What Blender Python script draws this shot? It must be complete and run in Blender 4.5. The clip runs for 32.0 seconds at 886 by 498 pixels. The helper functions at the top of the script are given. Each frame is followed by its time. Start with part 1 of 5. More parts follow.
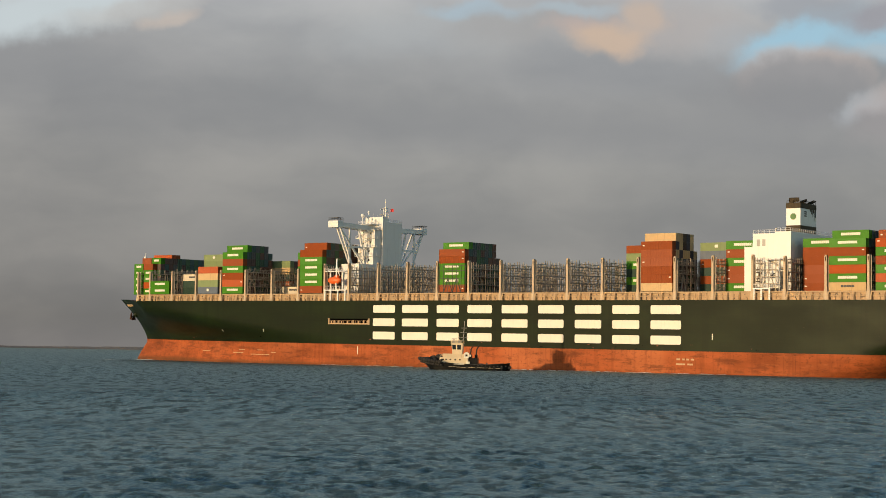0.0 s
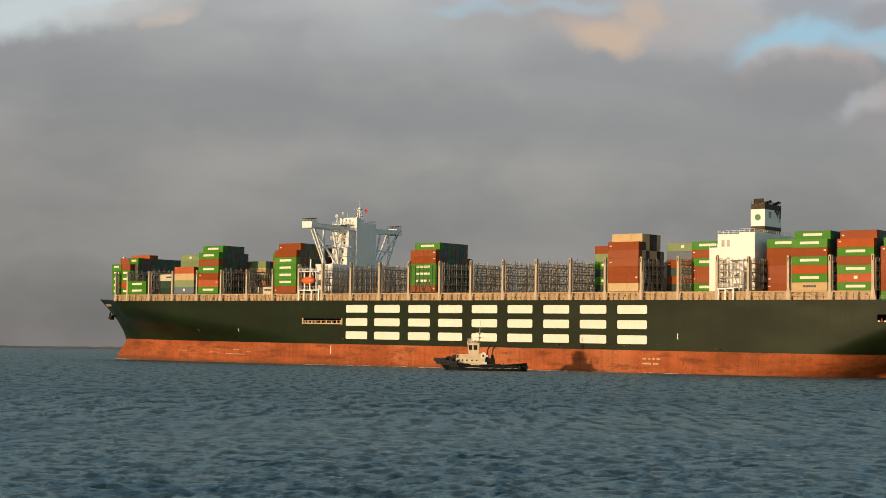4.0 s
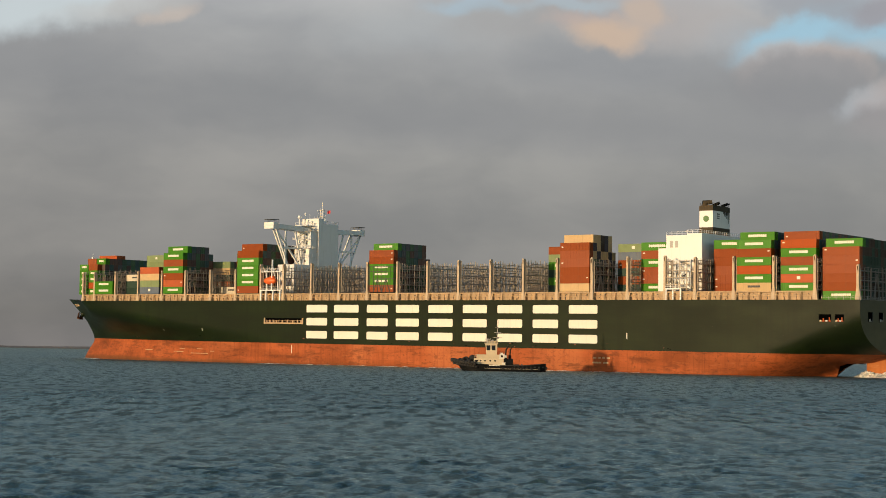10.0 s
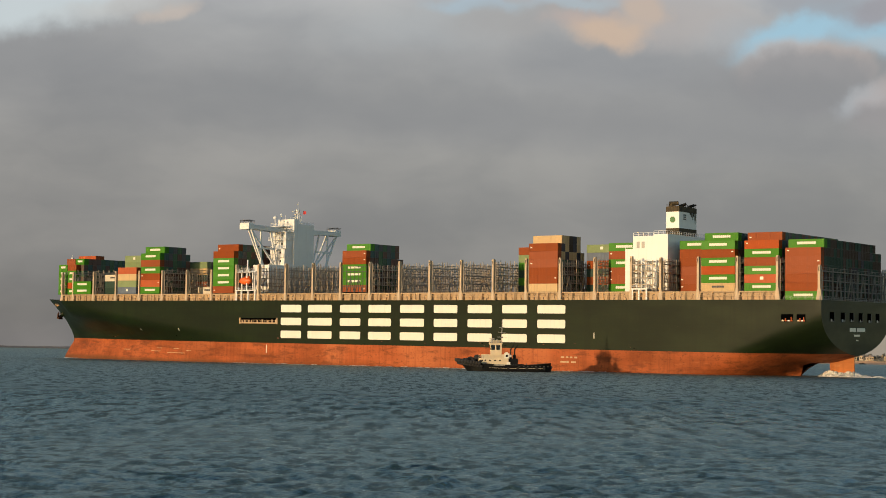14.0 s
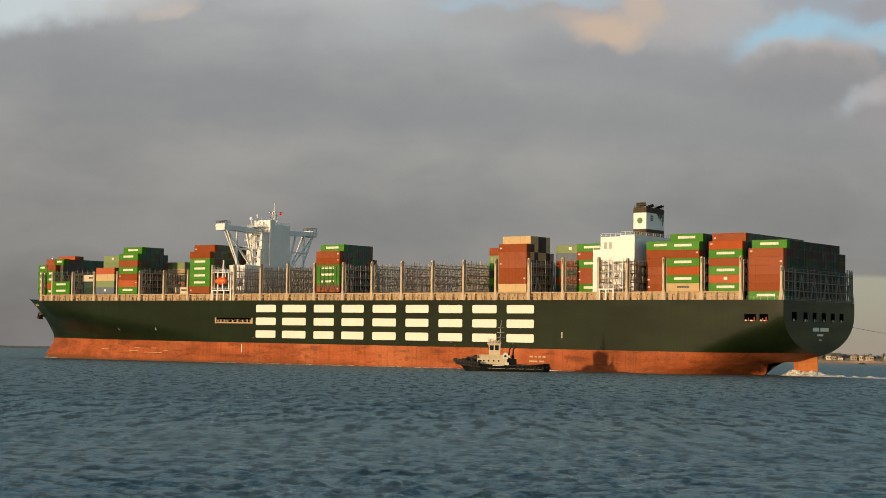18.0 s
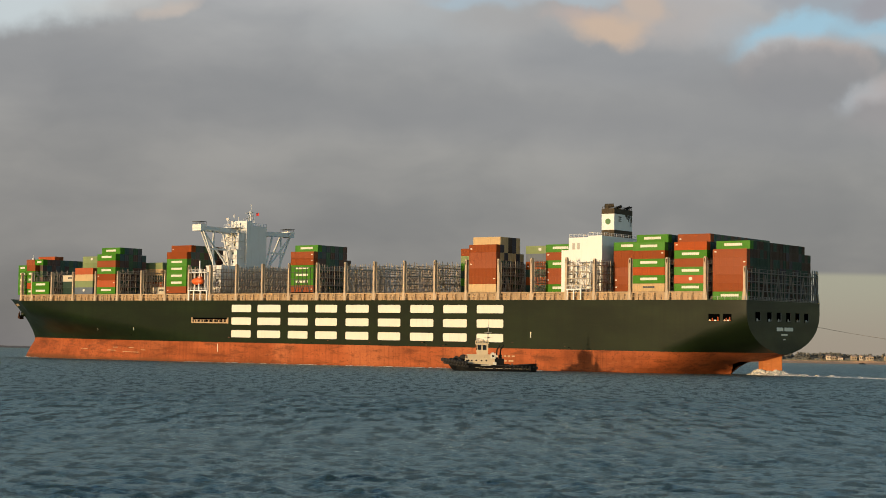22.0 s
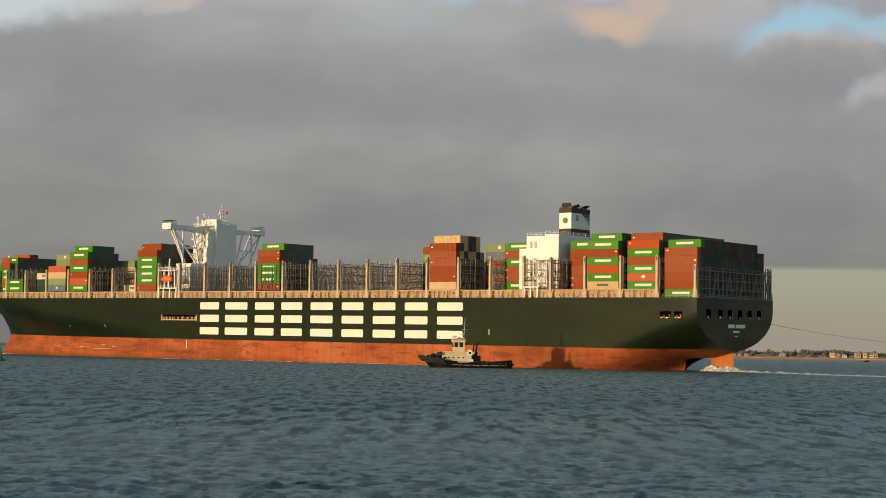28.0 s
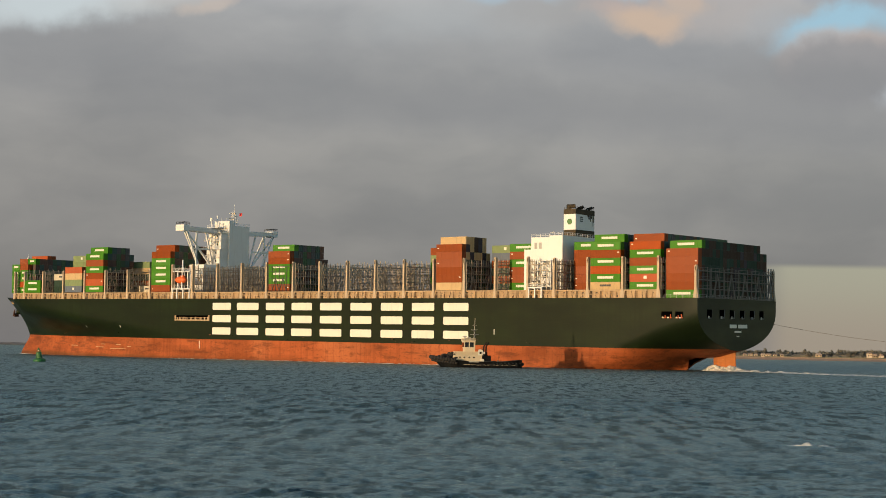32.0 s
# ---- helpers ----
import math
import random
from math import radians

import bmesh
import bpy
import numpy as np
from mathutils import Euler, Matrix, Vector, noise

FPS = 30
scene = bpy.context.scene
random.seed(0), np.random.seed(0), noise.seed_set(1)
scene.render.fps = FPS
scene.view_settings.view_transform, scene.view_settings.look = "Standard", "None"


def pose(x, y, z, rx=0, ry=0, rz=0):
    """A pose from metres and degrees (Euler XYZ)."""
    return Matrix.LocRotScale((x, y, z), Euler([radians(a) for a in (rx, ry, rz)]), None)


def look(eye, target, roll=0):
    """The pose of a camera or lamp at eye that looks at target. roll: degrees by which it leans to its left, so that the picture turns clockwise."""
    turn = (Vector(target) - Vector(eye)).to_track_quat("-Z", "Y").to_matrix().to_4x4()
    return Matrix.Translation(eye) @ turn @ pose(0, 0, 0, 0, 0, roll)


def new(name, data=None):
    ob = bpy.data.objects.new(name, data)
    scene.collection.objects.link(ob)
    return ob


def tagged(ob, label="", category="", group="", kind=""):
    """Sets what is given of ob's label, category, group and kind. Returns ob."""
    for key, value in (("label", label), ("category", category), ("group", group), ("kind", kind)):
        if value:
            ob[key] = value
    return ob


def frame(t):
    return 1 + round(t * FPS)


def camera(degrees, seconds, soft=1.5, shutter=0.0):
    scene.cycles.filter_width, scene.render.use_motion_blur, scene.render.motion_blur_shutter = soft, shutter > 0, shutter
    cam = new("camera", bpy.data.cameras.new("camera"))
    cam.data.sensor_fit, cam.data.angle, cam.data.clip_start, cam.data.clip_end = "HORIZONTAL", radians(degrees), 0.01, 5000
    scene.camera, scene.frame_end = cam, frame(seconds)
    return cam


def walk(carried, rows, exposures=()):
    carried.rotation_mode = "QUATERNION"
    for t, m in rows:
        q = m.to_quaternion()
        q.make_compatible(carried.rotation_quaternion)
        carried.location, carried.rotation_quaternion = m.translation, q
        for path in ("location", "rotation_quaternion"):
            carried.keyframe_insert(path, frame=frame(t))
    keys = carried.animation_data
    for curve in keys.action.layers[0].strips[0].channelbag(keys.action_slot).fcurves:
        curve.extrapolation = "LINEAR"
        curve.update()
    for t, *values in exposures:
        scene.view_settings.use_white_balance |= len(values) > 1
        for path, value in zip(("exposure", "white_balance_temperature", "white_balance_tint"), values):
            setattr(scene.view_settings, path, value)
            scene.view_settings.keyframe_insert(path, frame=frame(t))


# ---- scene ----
SECONDS = 32.0
EYE = (0.0, 0.0, 5.25)
cam = camera(32.5, SECONDS, soft=0.9)


def aim(pan, tilt):
    """The camera stands on the shore; pan to the left and tilt upwards in degrees."""
    p, q = radians(pan), radians(3.93 + tilt)
    way = Vector((-math.sin(p) * math.cos(q), math.cos(p) * math.cos(q), math.sin(q)))
    return look(EYE, Vector(EYE) + 100 * way, 1.037)


walk(cam, [
    (0, aim(0, 0)), (13, aim(0, 0)), (25.5, aim(0.0, 0.0)), (26.5, aim(0.04, -0.01)), (27.5, aim(0.106, -0.04)),
    (28, aim(0.14, -0.10)), (28.5, aim(0.217, -0.137)), (29, aim(0.315, -0.136)),
    (29.5, aim(0.457, -0.113)), (30, aim(0.606, -0.108)), (30.5, aim(0.75, -0.10)), (31, aim(0.95, -0.099)),
    (31.5, aim(1.15, -0.104)), (32, aim(1.433, -0.109)),
])
# ---- light ----
SUN_ELEVATION, SUN_WAY = 3.3, Vector((-0.72, -0.694, 0))
world = bpy.data.worlds.new("world")
scene.world = world
world.use_nodes = True
wn = world.node_tree.nodes
sky_tex = wn.new("ShaderNodeTexSky")
sky_tex.sky_type = "NISHITA"
sky_tex.sun_disc = False
sky_tex.dust_density, sky_tex.ozone_density = 0.5, 1.6
sky_tex.sun_elevation = radians(SUN_ELEVATION)
sky_tex.sun_rotation = math.atan2(SUN_WAY.x, SUN_WAY.y)
world.node_tree.links.new(sky_tex.outputs[0], wn["Background"].inputs[0])
wn["Background"].inputs[1].default_value = 0.15
sun = new("sun", bpy.data.lights.new("sun", "SUN"))
sun.data.energy = 1.95
sun.data.angle = radians(1.0)
sun.data.color = (1.0, 0.72, 0.42)
sun_at = SUN_WAY.normalized() * 1000 * math.cos(radians(SUN_ELEVATION))
sun.matrix_world = look((sun_at.x, sun_at.y, 1000 * math.sin(radians(SUN_ELEVATION))), (0, 0, 0))
scene.view_settings.exposure = 0.95


# ---- materials ----
def node_mat(name):
    m = bpy.data.materials.new(name)
    m.use_nodes = True
    return m, m.node_tree.nodes, m.node_tree.links


def mixed(n, l, fac, a, b, blend="MIX"):
    x = n.new("ShaderNodeMix")
    x.data_type, x.blend_type = "RGBA", blend
    for sock, v in ((x.inputs[0], fac), (x.inputs[6], a), (x.inputs[7], b)):
        if isinstance(v, bpy.types.NodeSocket):
            l.new(v, sock)
        elif isinstance(v, tuple):
            sock.default_value = (*v, 1) if len(v) == 3 else v
        else:
            sock.default_value = v
    return x.outputs[2]


def maths(n, l, op, a, b=0.0, c=0.0, clamp=False):
    x = n.new("ShaderNodeMath")
    x.operation, x.use_clamp = op, clamp
    for sock, v in zip(x.inputs, (a, b, c)):
        if isinstance(v, bpy.types.NodeSocket):
            l.new(v, sock)
        else:
            sock.default_value = v
    return x.outputs[0]


def ranged(n, l, v, a, b, c=0.0, d=1.0, soft=True):
    x = n.new("ShaderNodeMapRange")
    x.interpolation_type = "SMOOTHSTEP" if soft else "LINEAR"
    l.new(v, x.inputs[0])
    for i, k in enumerate((a, b, c, d)):
        x.inputs[i + 1].default_value = k
    return x.outputs[0]


def noised(n, l, where, size, detail=4.0, rough=0.55):
    """Noise with features of that size in metres, in each axis."""
    mp = n.new("ShaderNodeMapping")
    mp.inputs["Scale"].default_value = tuple(1.0 / s for s in size)
    l.new(where, mp.inputs[0])
    x = n.new("ShaderNodeTexNoise")
    x.inputs["Detail"].default_value, x.inputs["Roughness"].default_value = detail, rough
    x.inputs["Scale"].default_value = 1.0
    l.new(mp.outputs[0], x.inputs["Vector"])
    return x.outputs[0]


def tint(c, k):
    return tuple(min(1.0, v * k) for v in c)


def paint(name, c, rough=0.55, metal=0.0, var=0.25, size=3.0, streak=0.3, dirt=(0.10, 0.07, 0.045), dirty=0.25, bump=0.02,
          random_shift=0.0, spec=0.5):
    """Painted or bare surface: mottling at two scales, streaks that run down, some dirt, fine relief."""
    m, n, l = node_mat(name)
    b = n["Principled BSDF"]
    where = n.new("ShaderNodeTexCoord").outputs["Object"]
    big = noised(n, l, where, (size, size, size), 4)
    col = mixed(n, l, big, tint(c, 1 - var), tint(c, 1 + var))
    fine = noised(n, l, where, (size * 0.12,) * 3, 3)
    col = mixed(n, l, maths(n, l, "MULTIPLY", fine, var), col, tint(c, 0.72))
    run = noised(n, l, where, (size * 0.25, size * 0.25, size * 4), 4, 0.65)
    run = ranged(n, l, run, 0.52, 0.78, 0.0, streak)
    col = mixed(n, l, run, col, dirt)
    spot = ranged(n, l, noised(n, l, where, (size * 0.7,) * 3, 6, 0.7), 0.58, 0.74, 0.0, dirty)
    col = mixed(n, l, spot, col, dirt)
    if random_shift:
        info = n.new("ShaderNodeObjectInfo")
        hs = n.new("ShaderNodeHueSaturation")
        l.new(maths(n, l, "MULTIPLY_ADD", info.outputs["Random"], random_shift, 1 - random_shift / 2), hs.inputs["Value"])
        l.new(maths(n, l, "MULTIPLY_ADD", info.outputs["Random"], -random_shift * 0.5, 1 + random_shift * 0.2), hs.inputs["Saturation"])
        l.new(col, hs.inputs["Color"])
        col = hs.outputs[0]
    l.new(col, b.inputs["Base Color"])
    l.new(ranged(n, l, fine, 0.3, 0.7, max(0.05, rough - 0.1), min(1, rough + 0.12)), b.inputs["Roughness"])
    b.inputs["Metallic"].default_value = metal
    b.inputs["Specular IOR Level"].default_value = spec
    if bump:
        bp = n.new("ShaderNodeBump")
        bp.inputs["Distance"].default_value, bp.inputs["Strength"].default_value = bump, 0.6
        l.new(fine, bp.inputs["Height"])
        l.new(bp.outputs[0], b.inputs["Normal"])
    return m


def hull_paint(name, c, worn, scuff, plate=0.06, grime=False, rough=0.7, spec=0.15):
    """Ship's side: plate-wise mottling, long stains, vertical runs and scuffs."""
    m, n, l = node_mat(name)
    b = n["Principled BSDF"]
    where = n.new("ShaderNodeTexCoord").outputs["Object"]
    big = noised(n, l, where, (26, 26, 9), 5, 0.6)
    col = mixed(n, l, ranged(n, l, big, 0.35, 0.68), tint(c, 0.72), tint(c, 1.22))
    if grime:
        coat = noised(n, l, where, (34, 34, 90), 2, 0.4)
        col = mixed(n, l, ranged(n, l, coat, 0.52, 0.60, 0, 0.75), col, (0.44, 0.135, 0.05))
    br = n.new("ShaderNodeTexBrick")
    mp = n.new("ShaderNodeMapping")
    mp.inputs["Rotation"].default_value = (radians(90), 0, 0)
    l.new(where, mp.inputs[0])
    l.new(mp.outputs[0], br.inputs["Vector"])
    br.inputs["Scale"].default_value = 1.0
    br.inputs["Brick Width"].default_value, br.inputs["Row Height"].default_value = 11.0, 2.9
    br.inputs["Mortar Size"].default_value = 0.05
    br.inputs["Color1"].default_value, br.inputs["Color2"].default_value = (0.92, 0.92, 0.92, 1), (1.06, 1.06, 1.06, 1)
    br.inputs["Mortar"].default_value = (0.86, 0.86, 0.86, 1)
    col = mixed(n, l, 1.0, col, br.outputs["Color"], "MULTIPLY")
    runs = noised(n, l, where, (0.9, 0.9, 14), 5, 0.7)
    col = mixed(n, l, ranged(n, l, runs, 0.55, 0.8, 0, 0.55), col, worn)
    low = noised(n, l, where, (7, 7, 1.1), 6, 0.7)
    col = mixed(n, l, ranged(n, l, low, 0.56, 0.72, 0, 0.5), col, scuff)
    if grime:
        # brown weed and rust in ragged patches and tide lines
        weed = noised(n, l, where, (9, 9, 2.2), 7, 0.72)
        col = mixed(n, l, ranged(n, l, weed, 0.50, 0.64, 0, 0.62), col, (0.105, 0.032, 0.013))
        spots = noised(n, l, where, (1.1, 1.1, 0.8), 5, 0.7)
        col = mixed(n, l, ranged(n, l, spots, 0.55, 0.66, 0, 0.5), col, (0.075, 0.026, 0.012))
        bars = noised(n, l, where, (1.6, 1.6, 60), 3, 0.6)
        col = mixed(n, l, ranged(n, l, bars, 0.5, 0.62, 0, 0.28), col, (0.15, 0.035, 0.012))
        tall = n.new("ShaderNodeSeparateXYZ")
        l.new(where, tall.inputs[0])
        edge = maths(n, l, "MULTIPLY_ADD", weed, 3.0, tall.outputs[2])
        col = mixed(n, l, ranged(n, l, edge, 3.2, 1.6, 0, 0.6), col, (0.085, 0.045, 0.02))
    else:
        bars = noised(n, l, where, (2.2, 2.2, 90), 3, 0.6)
        col = mixed(n, l, ranged(n, l, bars, 0.5, 0.66, 0, 0.45), col, tint(c, 0.62))
        chip = noised(n, l, where, (3.0, 3.0, 0.9), 7, 0.75)
        col = mixed(n, l, ranged(n, l, chip, 0.66, 0.74, 0, 0.35), col, (0.10, 0.075, 0.045))
    l.new(col, b.inputs["Base Color"])
    l.new(ranged(n, l, big, 0.3, 0.7, rough + 0.05, rough - 0.05), b.inputs["Roughness"])
    b.inputs["Specular IOR Level"].default_value = spec
    bp = n.new("ShaderNodeBump")
    bp.inputs["Distance"].default_value, bp.inputs["Strength"].default_value = plate, 0.5
    l.new(noised(n, l, where, (2.6, 2.6, 2.4), 2), bp.inputs["Height"])
    l.new(bp.outputs[0], b.inputs["Normal"])
    return m


M = {
    "hull_green": hull_paint("hull_green", (0.0076, 0.0148, 0.0036), (0.004, 0.0075, 0.003), (0.013, 0.017, 0.006), 0.03, rough=0.46, spec=0.14),
    "rudder_orange": hull_paint("rudder_orange", (0.50, 0.17, 0.05), (0.16, 0.05, 0.02), (0.55, 0.28, 0.12)),
    "boot_red": hull_paint("boot_red", (0.33, 0.083, 0.025), (0.07, 0.022, 0.010), (0.37, 0.13, 0.045), grime=True),
    "letter_white": paint("letter_white", (0.74, 0.71, 0.62), 0.55, var=0.06, size=4, streak=0.12, dirty=0.12),
    "buff": paint("buff", (0.47, 0.325, 0.185), 0.6, var=0.2, size=2.5, streak=0.45, dirt=(0.16, 0.075, 0.03), dirty=0.4),
    "post_buff": paint("post_buff", (0.50, 0.385, 0.265), 0.65, var=0.18, size=1.5, streak=0.4, dirt=(0.20, 0.12, 0.06), dirty=0.35),
    # flat black painted for the shade inside openings; also some black scuffs
    "shade_and_scuff_black": paint("shade_and_scuff_black", (0.0012, 0.0012, 0.0012), 0.9, var=0.1, size=1, streak=0, dirty=0, bump=0, spec=0.0),
    "lashing": paint("lashing", (0.39, 0.325, 0.25), 0.65, var=0.3, size=1.5, streak=0.4, dirt=(0.05, 0.03, 0.02)),
    "steel_dark": paint("steel_dark", (0.055, 0.055, 0.055), 0.6, var=0.3, size=2),
    "lattice_dark": paint("lattice_dark", (0.17, 0.155, 0.14), 0.7, var=0.3, size=2),
    "lattice_grey": paint("lattice_grey", (0.40, 0.39, 0.37), 0.6, var=0.25, size=2),
    "white": paint("white", (0.76, 0.755, 0.735), 0.5, var=0.06, size=3, streak=0.18, dirt=(0.35, 0.26, 0.16), dirty=0.12),
    "deck_red": paint("deck_red", (0.20, 0.065, 0.040), 0.8, var=0.3, size=4, dirty=0.5),
    "c_green": paint("c_green", (0.050, 0.205, 0.007), 0.55, var=0.12, size=2.5, streak=0.25, dirty=0.15, random_shift=0.25, spec=0.22),
    "c_brown": paint("c_brown", (0.265, 0.058, 0.011), 0.6, var=0.12, size=2.5, streak=0.2, dirty=0.12, random_shift=0.2, spec=0.22),
    "c_orange": paint("c_orange", (0.40, 0.075, 0.012), 0.6, var=0.12, size=2.5, streak=0.25, dirty=0.15, random_shift=0.2, spec=0.22),
    "c_tan": paint("c_tan", (0.54, 0.375, 0.19), 0.6, var=0.1, size=2.5, streak=0.3, dirty=0.15, random_shift=0.15, spec=0.22),
    "c_light": paint("c_light", (0.20, 0.26, 0.115), 0.6, var=0.12, size=2.5, streak=0.25, dirty=0.15, random_shift=0.2, spec=0.22),
    "c_slate": paint("c_slate", (0.13, 0.16, 0.21), 0.6, var=0.12, size=2.5, streak=0.25, dirty=0.15, random_shift=0.2, spec=0.22),
    # plum-grey for box ends, darkened for the shade they stand in
    "c_grey_shaded": paint("c_grey_shaded", (0.055, 0.046, 0.060), 0.6, var=0.12, size=2.5, random_shift=0.4, spec=0.22),
    "c_cream": paint("c_cream", (0.62, 0.55, 0.42), 0.6, var=0.08, size=2.5, streak=0.25, dirty=0.12, spec=0.22),
    # brown and green for shaded boxes, the shade put into the colour
    "c_brown_shaded": paint("c_brown_shaded", (0.060, 0.034, 0.026), 0.6, var=0.12, size=2.5, random_shift=0.4, spec=0.22),
    "c_green_shaded": paint("c_green_shaded", (0.024, 0.055, 0.040), 0.6, var=0.12, size=2.5, streak=0.25, dirty=0.15, random_shift=0.5, spec=0.22),
    "glass": paint("glass", (0.015, 0.018, 0.022), 0.08, var=0.1, size=1, streak=0, dirty=0, bump=0, spec=0.8),
    "black": paint("black", (0.0055, 0.0055, 0.006), 0.45, var=0.3, size=1.5, dirt=(0.02, 0.015, 0.011), spec=0.2),
    "anchor_rust": paint("anchor_rust", (0.055, 0.026, 0.018), 0.85, var=0.4, size=1.0, spec=0.2),
    "sooty": paint("sooty", (0.075, 0.058, 0.036), 0.8, var=0.35, size=1.5, streak=0.7, dirt=(0.012, 0.010, 0.008), dirty=0.6, spec=0.2),
    "rubber": paint("rubber", (0.017, 0.016, 0.016), 0.85, var=0.3, size=0.8),
    "orange": paint("orange", (0.75, 0.13, 0.02), 0.45, var=0.08, size=1.5),
    "cream": paint("cream", (0.64, 0.53, 0.36), 0.5, var=0.08, size=1.5, streak=0.2),
    "star_green": paint("star_green", (0.06, 0.17, 0.05), 0.55, var=0.1, size=2),
    "buoy_green": paint("buoy_green", (0.014, 0.125, 0.032), 0.5, var=0.2, size=0.8),
    "red": paint("red", (0.60, 0.03, 0.03), 0.6, var=0.1, size=1),
    "rope": paint("rope", (0.10, 0.085, 0.07), 0.9, var=0.2, size=0.5),
    "beach": paint("beach", (0.47, 0.29, 0.18), 0.95, var=0.3, size=18, streak=0, dirty=0.5, dirt=(0.2, 0.15, 0.1)),
    "bank": paint("bank", (0.15, 0.14, 0.10), 0.95, var=0.35, size=25, streak=0, dirty=0.4),
    # green pulled to grey so the colour holds the distance haze
    "leaf": paint("leaf", (0.125, 0.122, 0.108), 0.95, var=0.25, size=6, streak=0, dirty=0.2, random_shift=0.25),
    "bark": paint("bark", (0.10, 0.08, 0.06), 0.95, var=0.3, size=2),
    "house_wall": paint("house_wall", (0.58, 0.46, 0.33), 0.8, var=0.2, size=5, random_shift=0.8),
    "roof_tile": paint("roof_tile", (0.32, 0.235, 0.18), 0.85, var=0.25, size=3, random_shift=0.5),
    # distance haze is put into this grey-blue base colour
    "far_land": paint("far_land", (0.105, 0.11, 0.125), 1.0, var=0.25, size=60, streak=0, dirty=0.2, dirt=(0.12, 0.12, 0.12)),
}


def mixed_boxes():
    """Boxes in the middle of the stacks, each in a line's colour darkened for shade."""
    m, n, l = node_mat("mixed_boxes")
    b = n["Principled BSDF"]
    ramp = n.new("ShaderNodeValToRGB")
    ramp.color_ramp.interpolation = "CONSTANT"
    # greens, browns and greys with the shade of the stacks mixed in
    cols = [(0.036, 0.100, 0.056), (0.130, 0.056, 0.040), (0.050, 0.130, 0.052), (0.085, 0.085, 0.09), (0.150, 0.060, 0.038), (0.034, 0.095, 0.090), (0.10, 0.05, 0.04)]
    el = ramp.color_ramp.elements
    el[0].color = (*cols[0], 1)
    el[1].position, el[1].color = 1 / 7, (*cols[1], 1)
    for i in range(2, 7):
        e = el.new(i / 7)
        e.color = (*cols[i], 1)
    l.new(n.new("ShaderNodeNewGeometry").outputs["Random Per Island"], ramp.inputs[0])
    where = n.new("ShaderNodeTexCoord").outputs["Object"]
    col = mixed(n, l, maths(n, l, "MULTIPLY", noised(n, l, where, (0.4, 0.4, 3), 4), 0.5), ramp.outputs[0], (0.05, 0.04, 0.03))
    l.new(col, b.inputs["Base Color"])
    b.inputs["Roughness"].default_value = 0.6
    return m


M["mixed"] = mixed_boxes()


def foam_mat():
    m, n, l = node_mat("foam")
    b = n["Principled BSDF"]
    where = n.new("ShaderNodeTexCoord").outputs["Object"]
    k = ranged(n, l, noised(n, l, where, (1.2, 1.2, 1.2), 6, 0.7), 0.38, 0.62)
    l.new(mixed(n, l, k, (0.30, 0.34, 0.34), (0.82, 0.80, 0.76)), b.inputs["Base Color"])
    b.inputs["Roughness"].default_value = 0.7
    return m


M["foam"] = foam_mat()


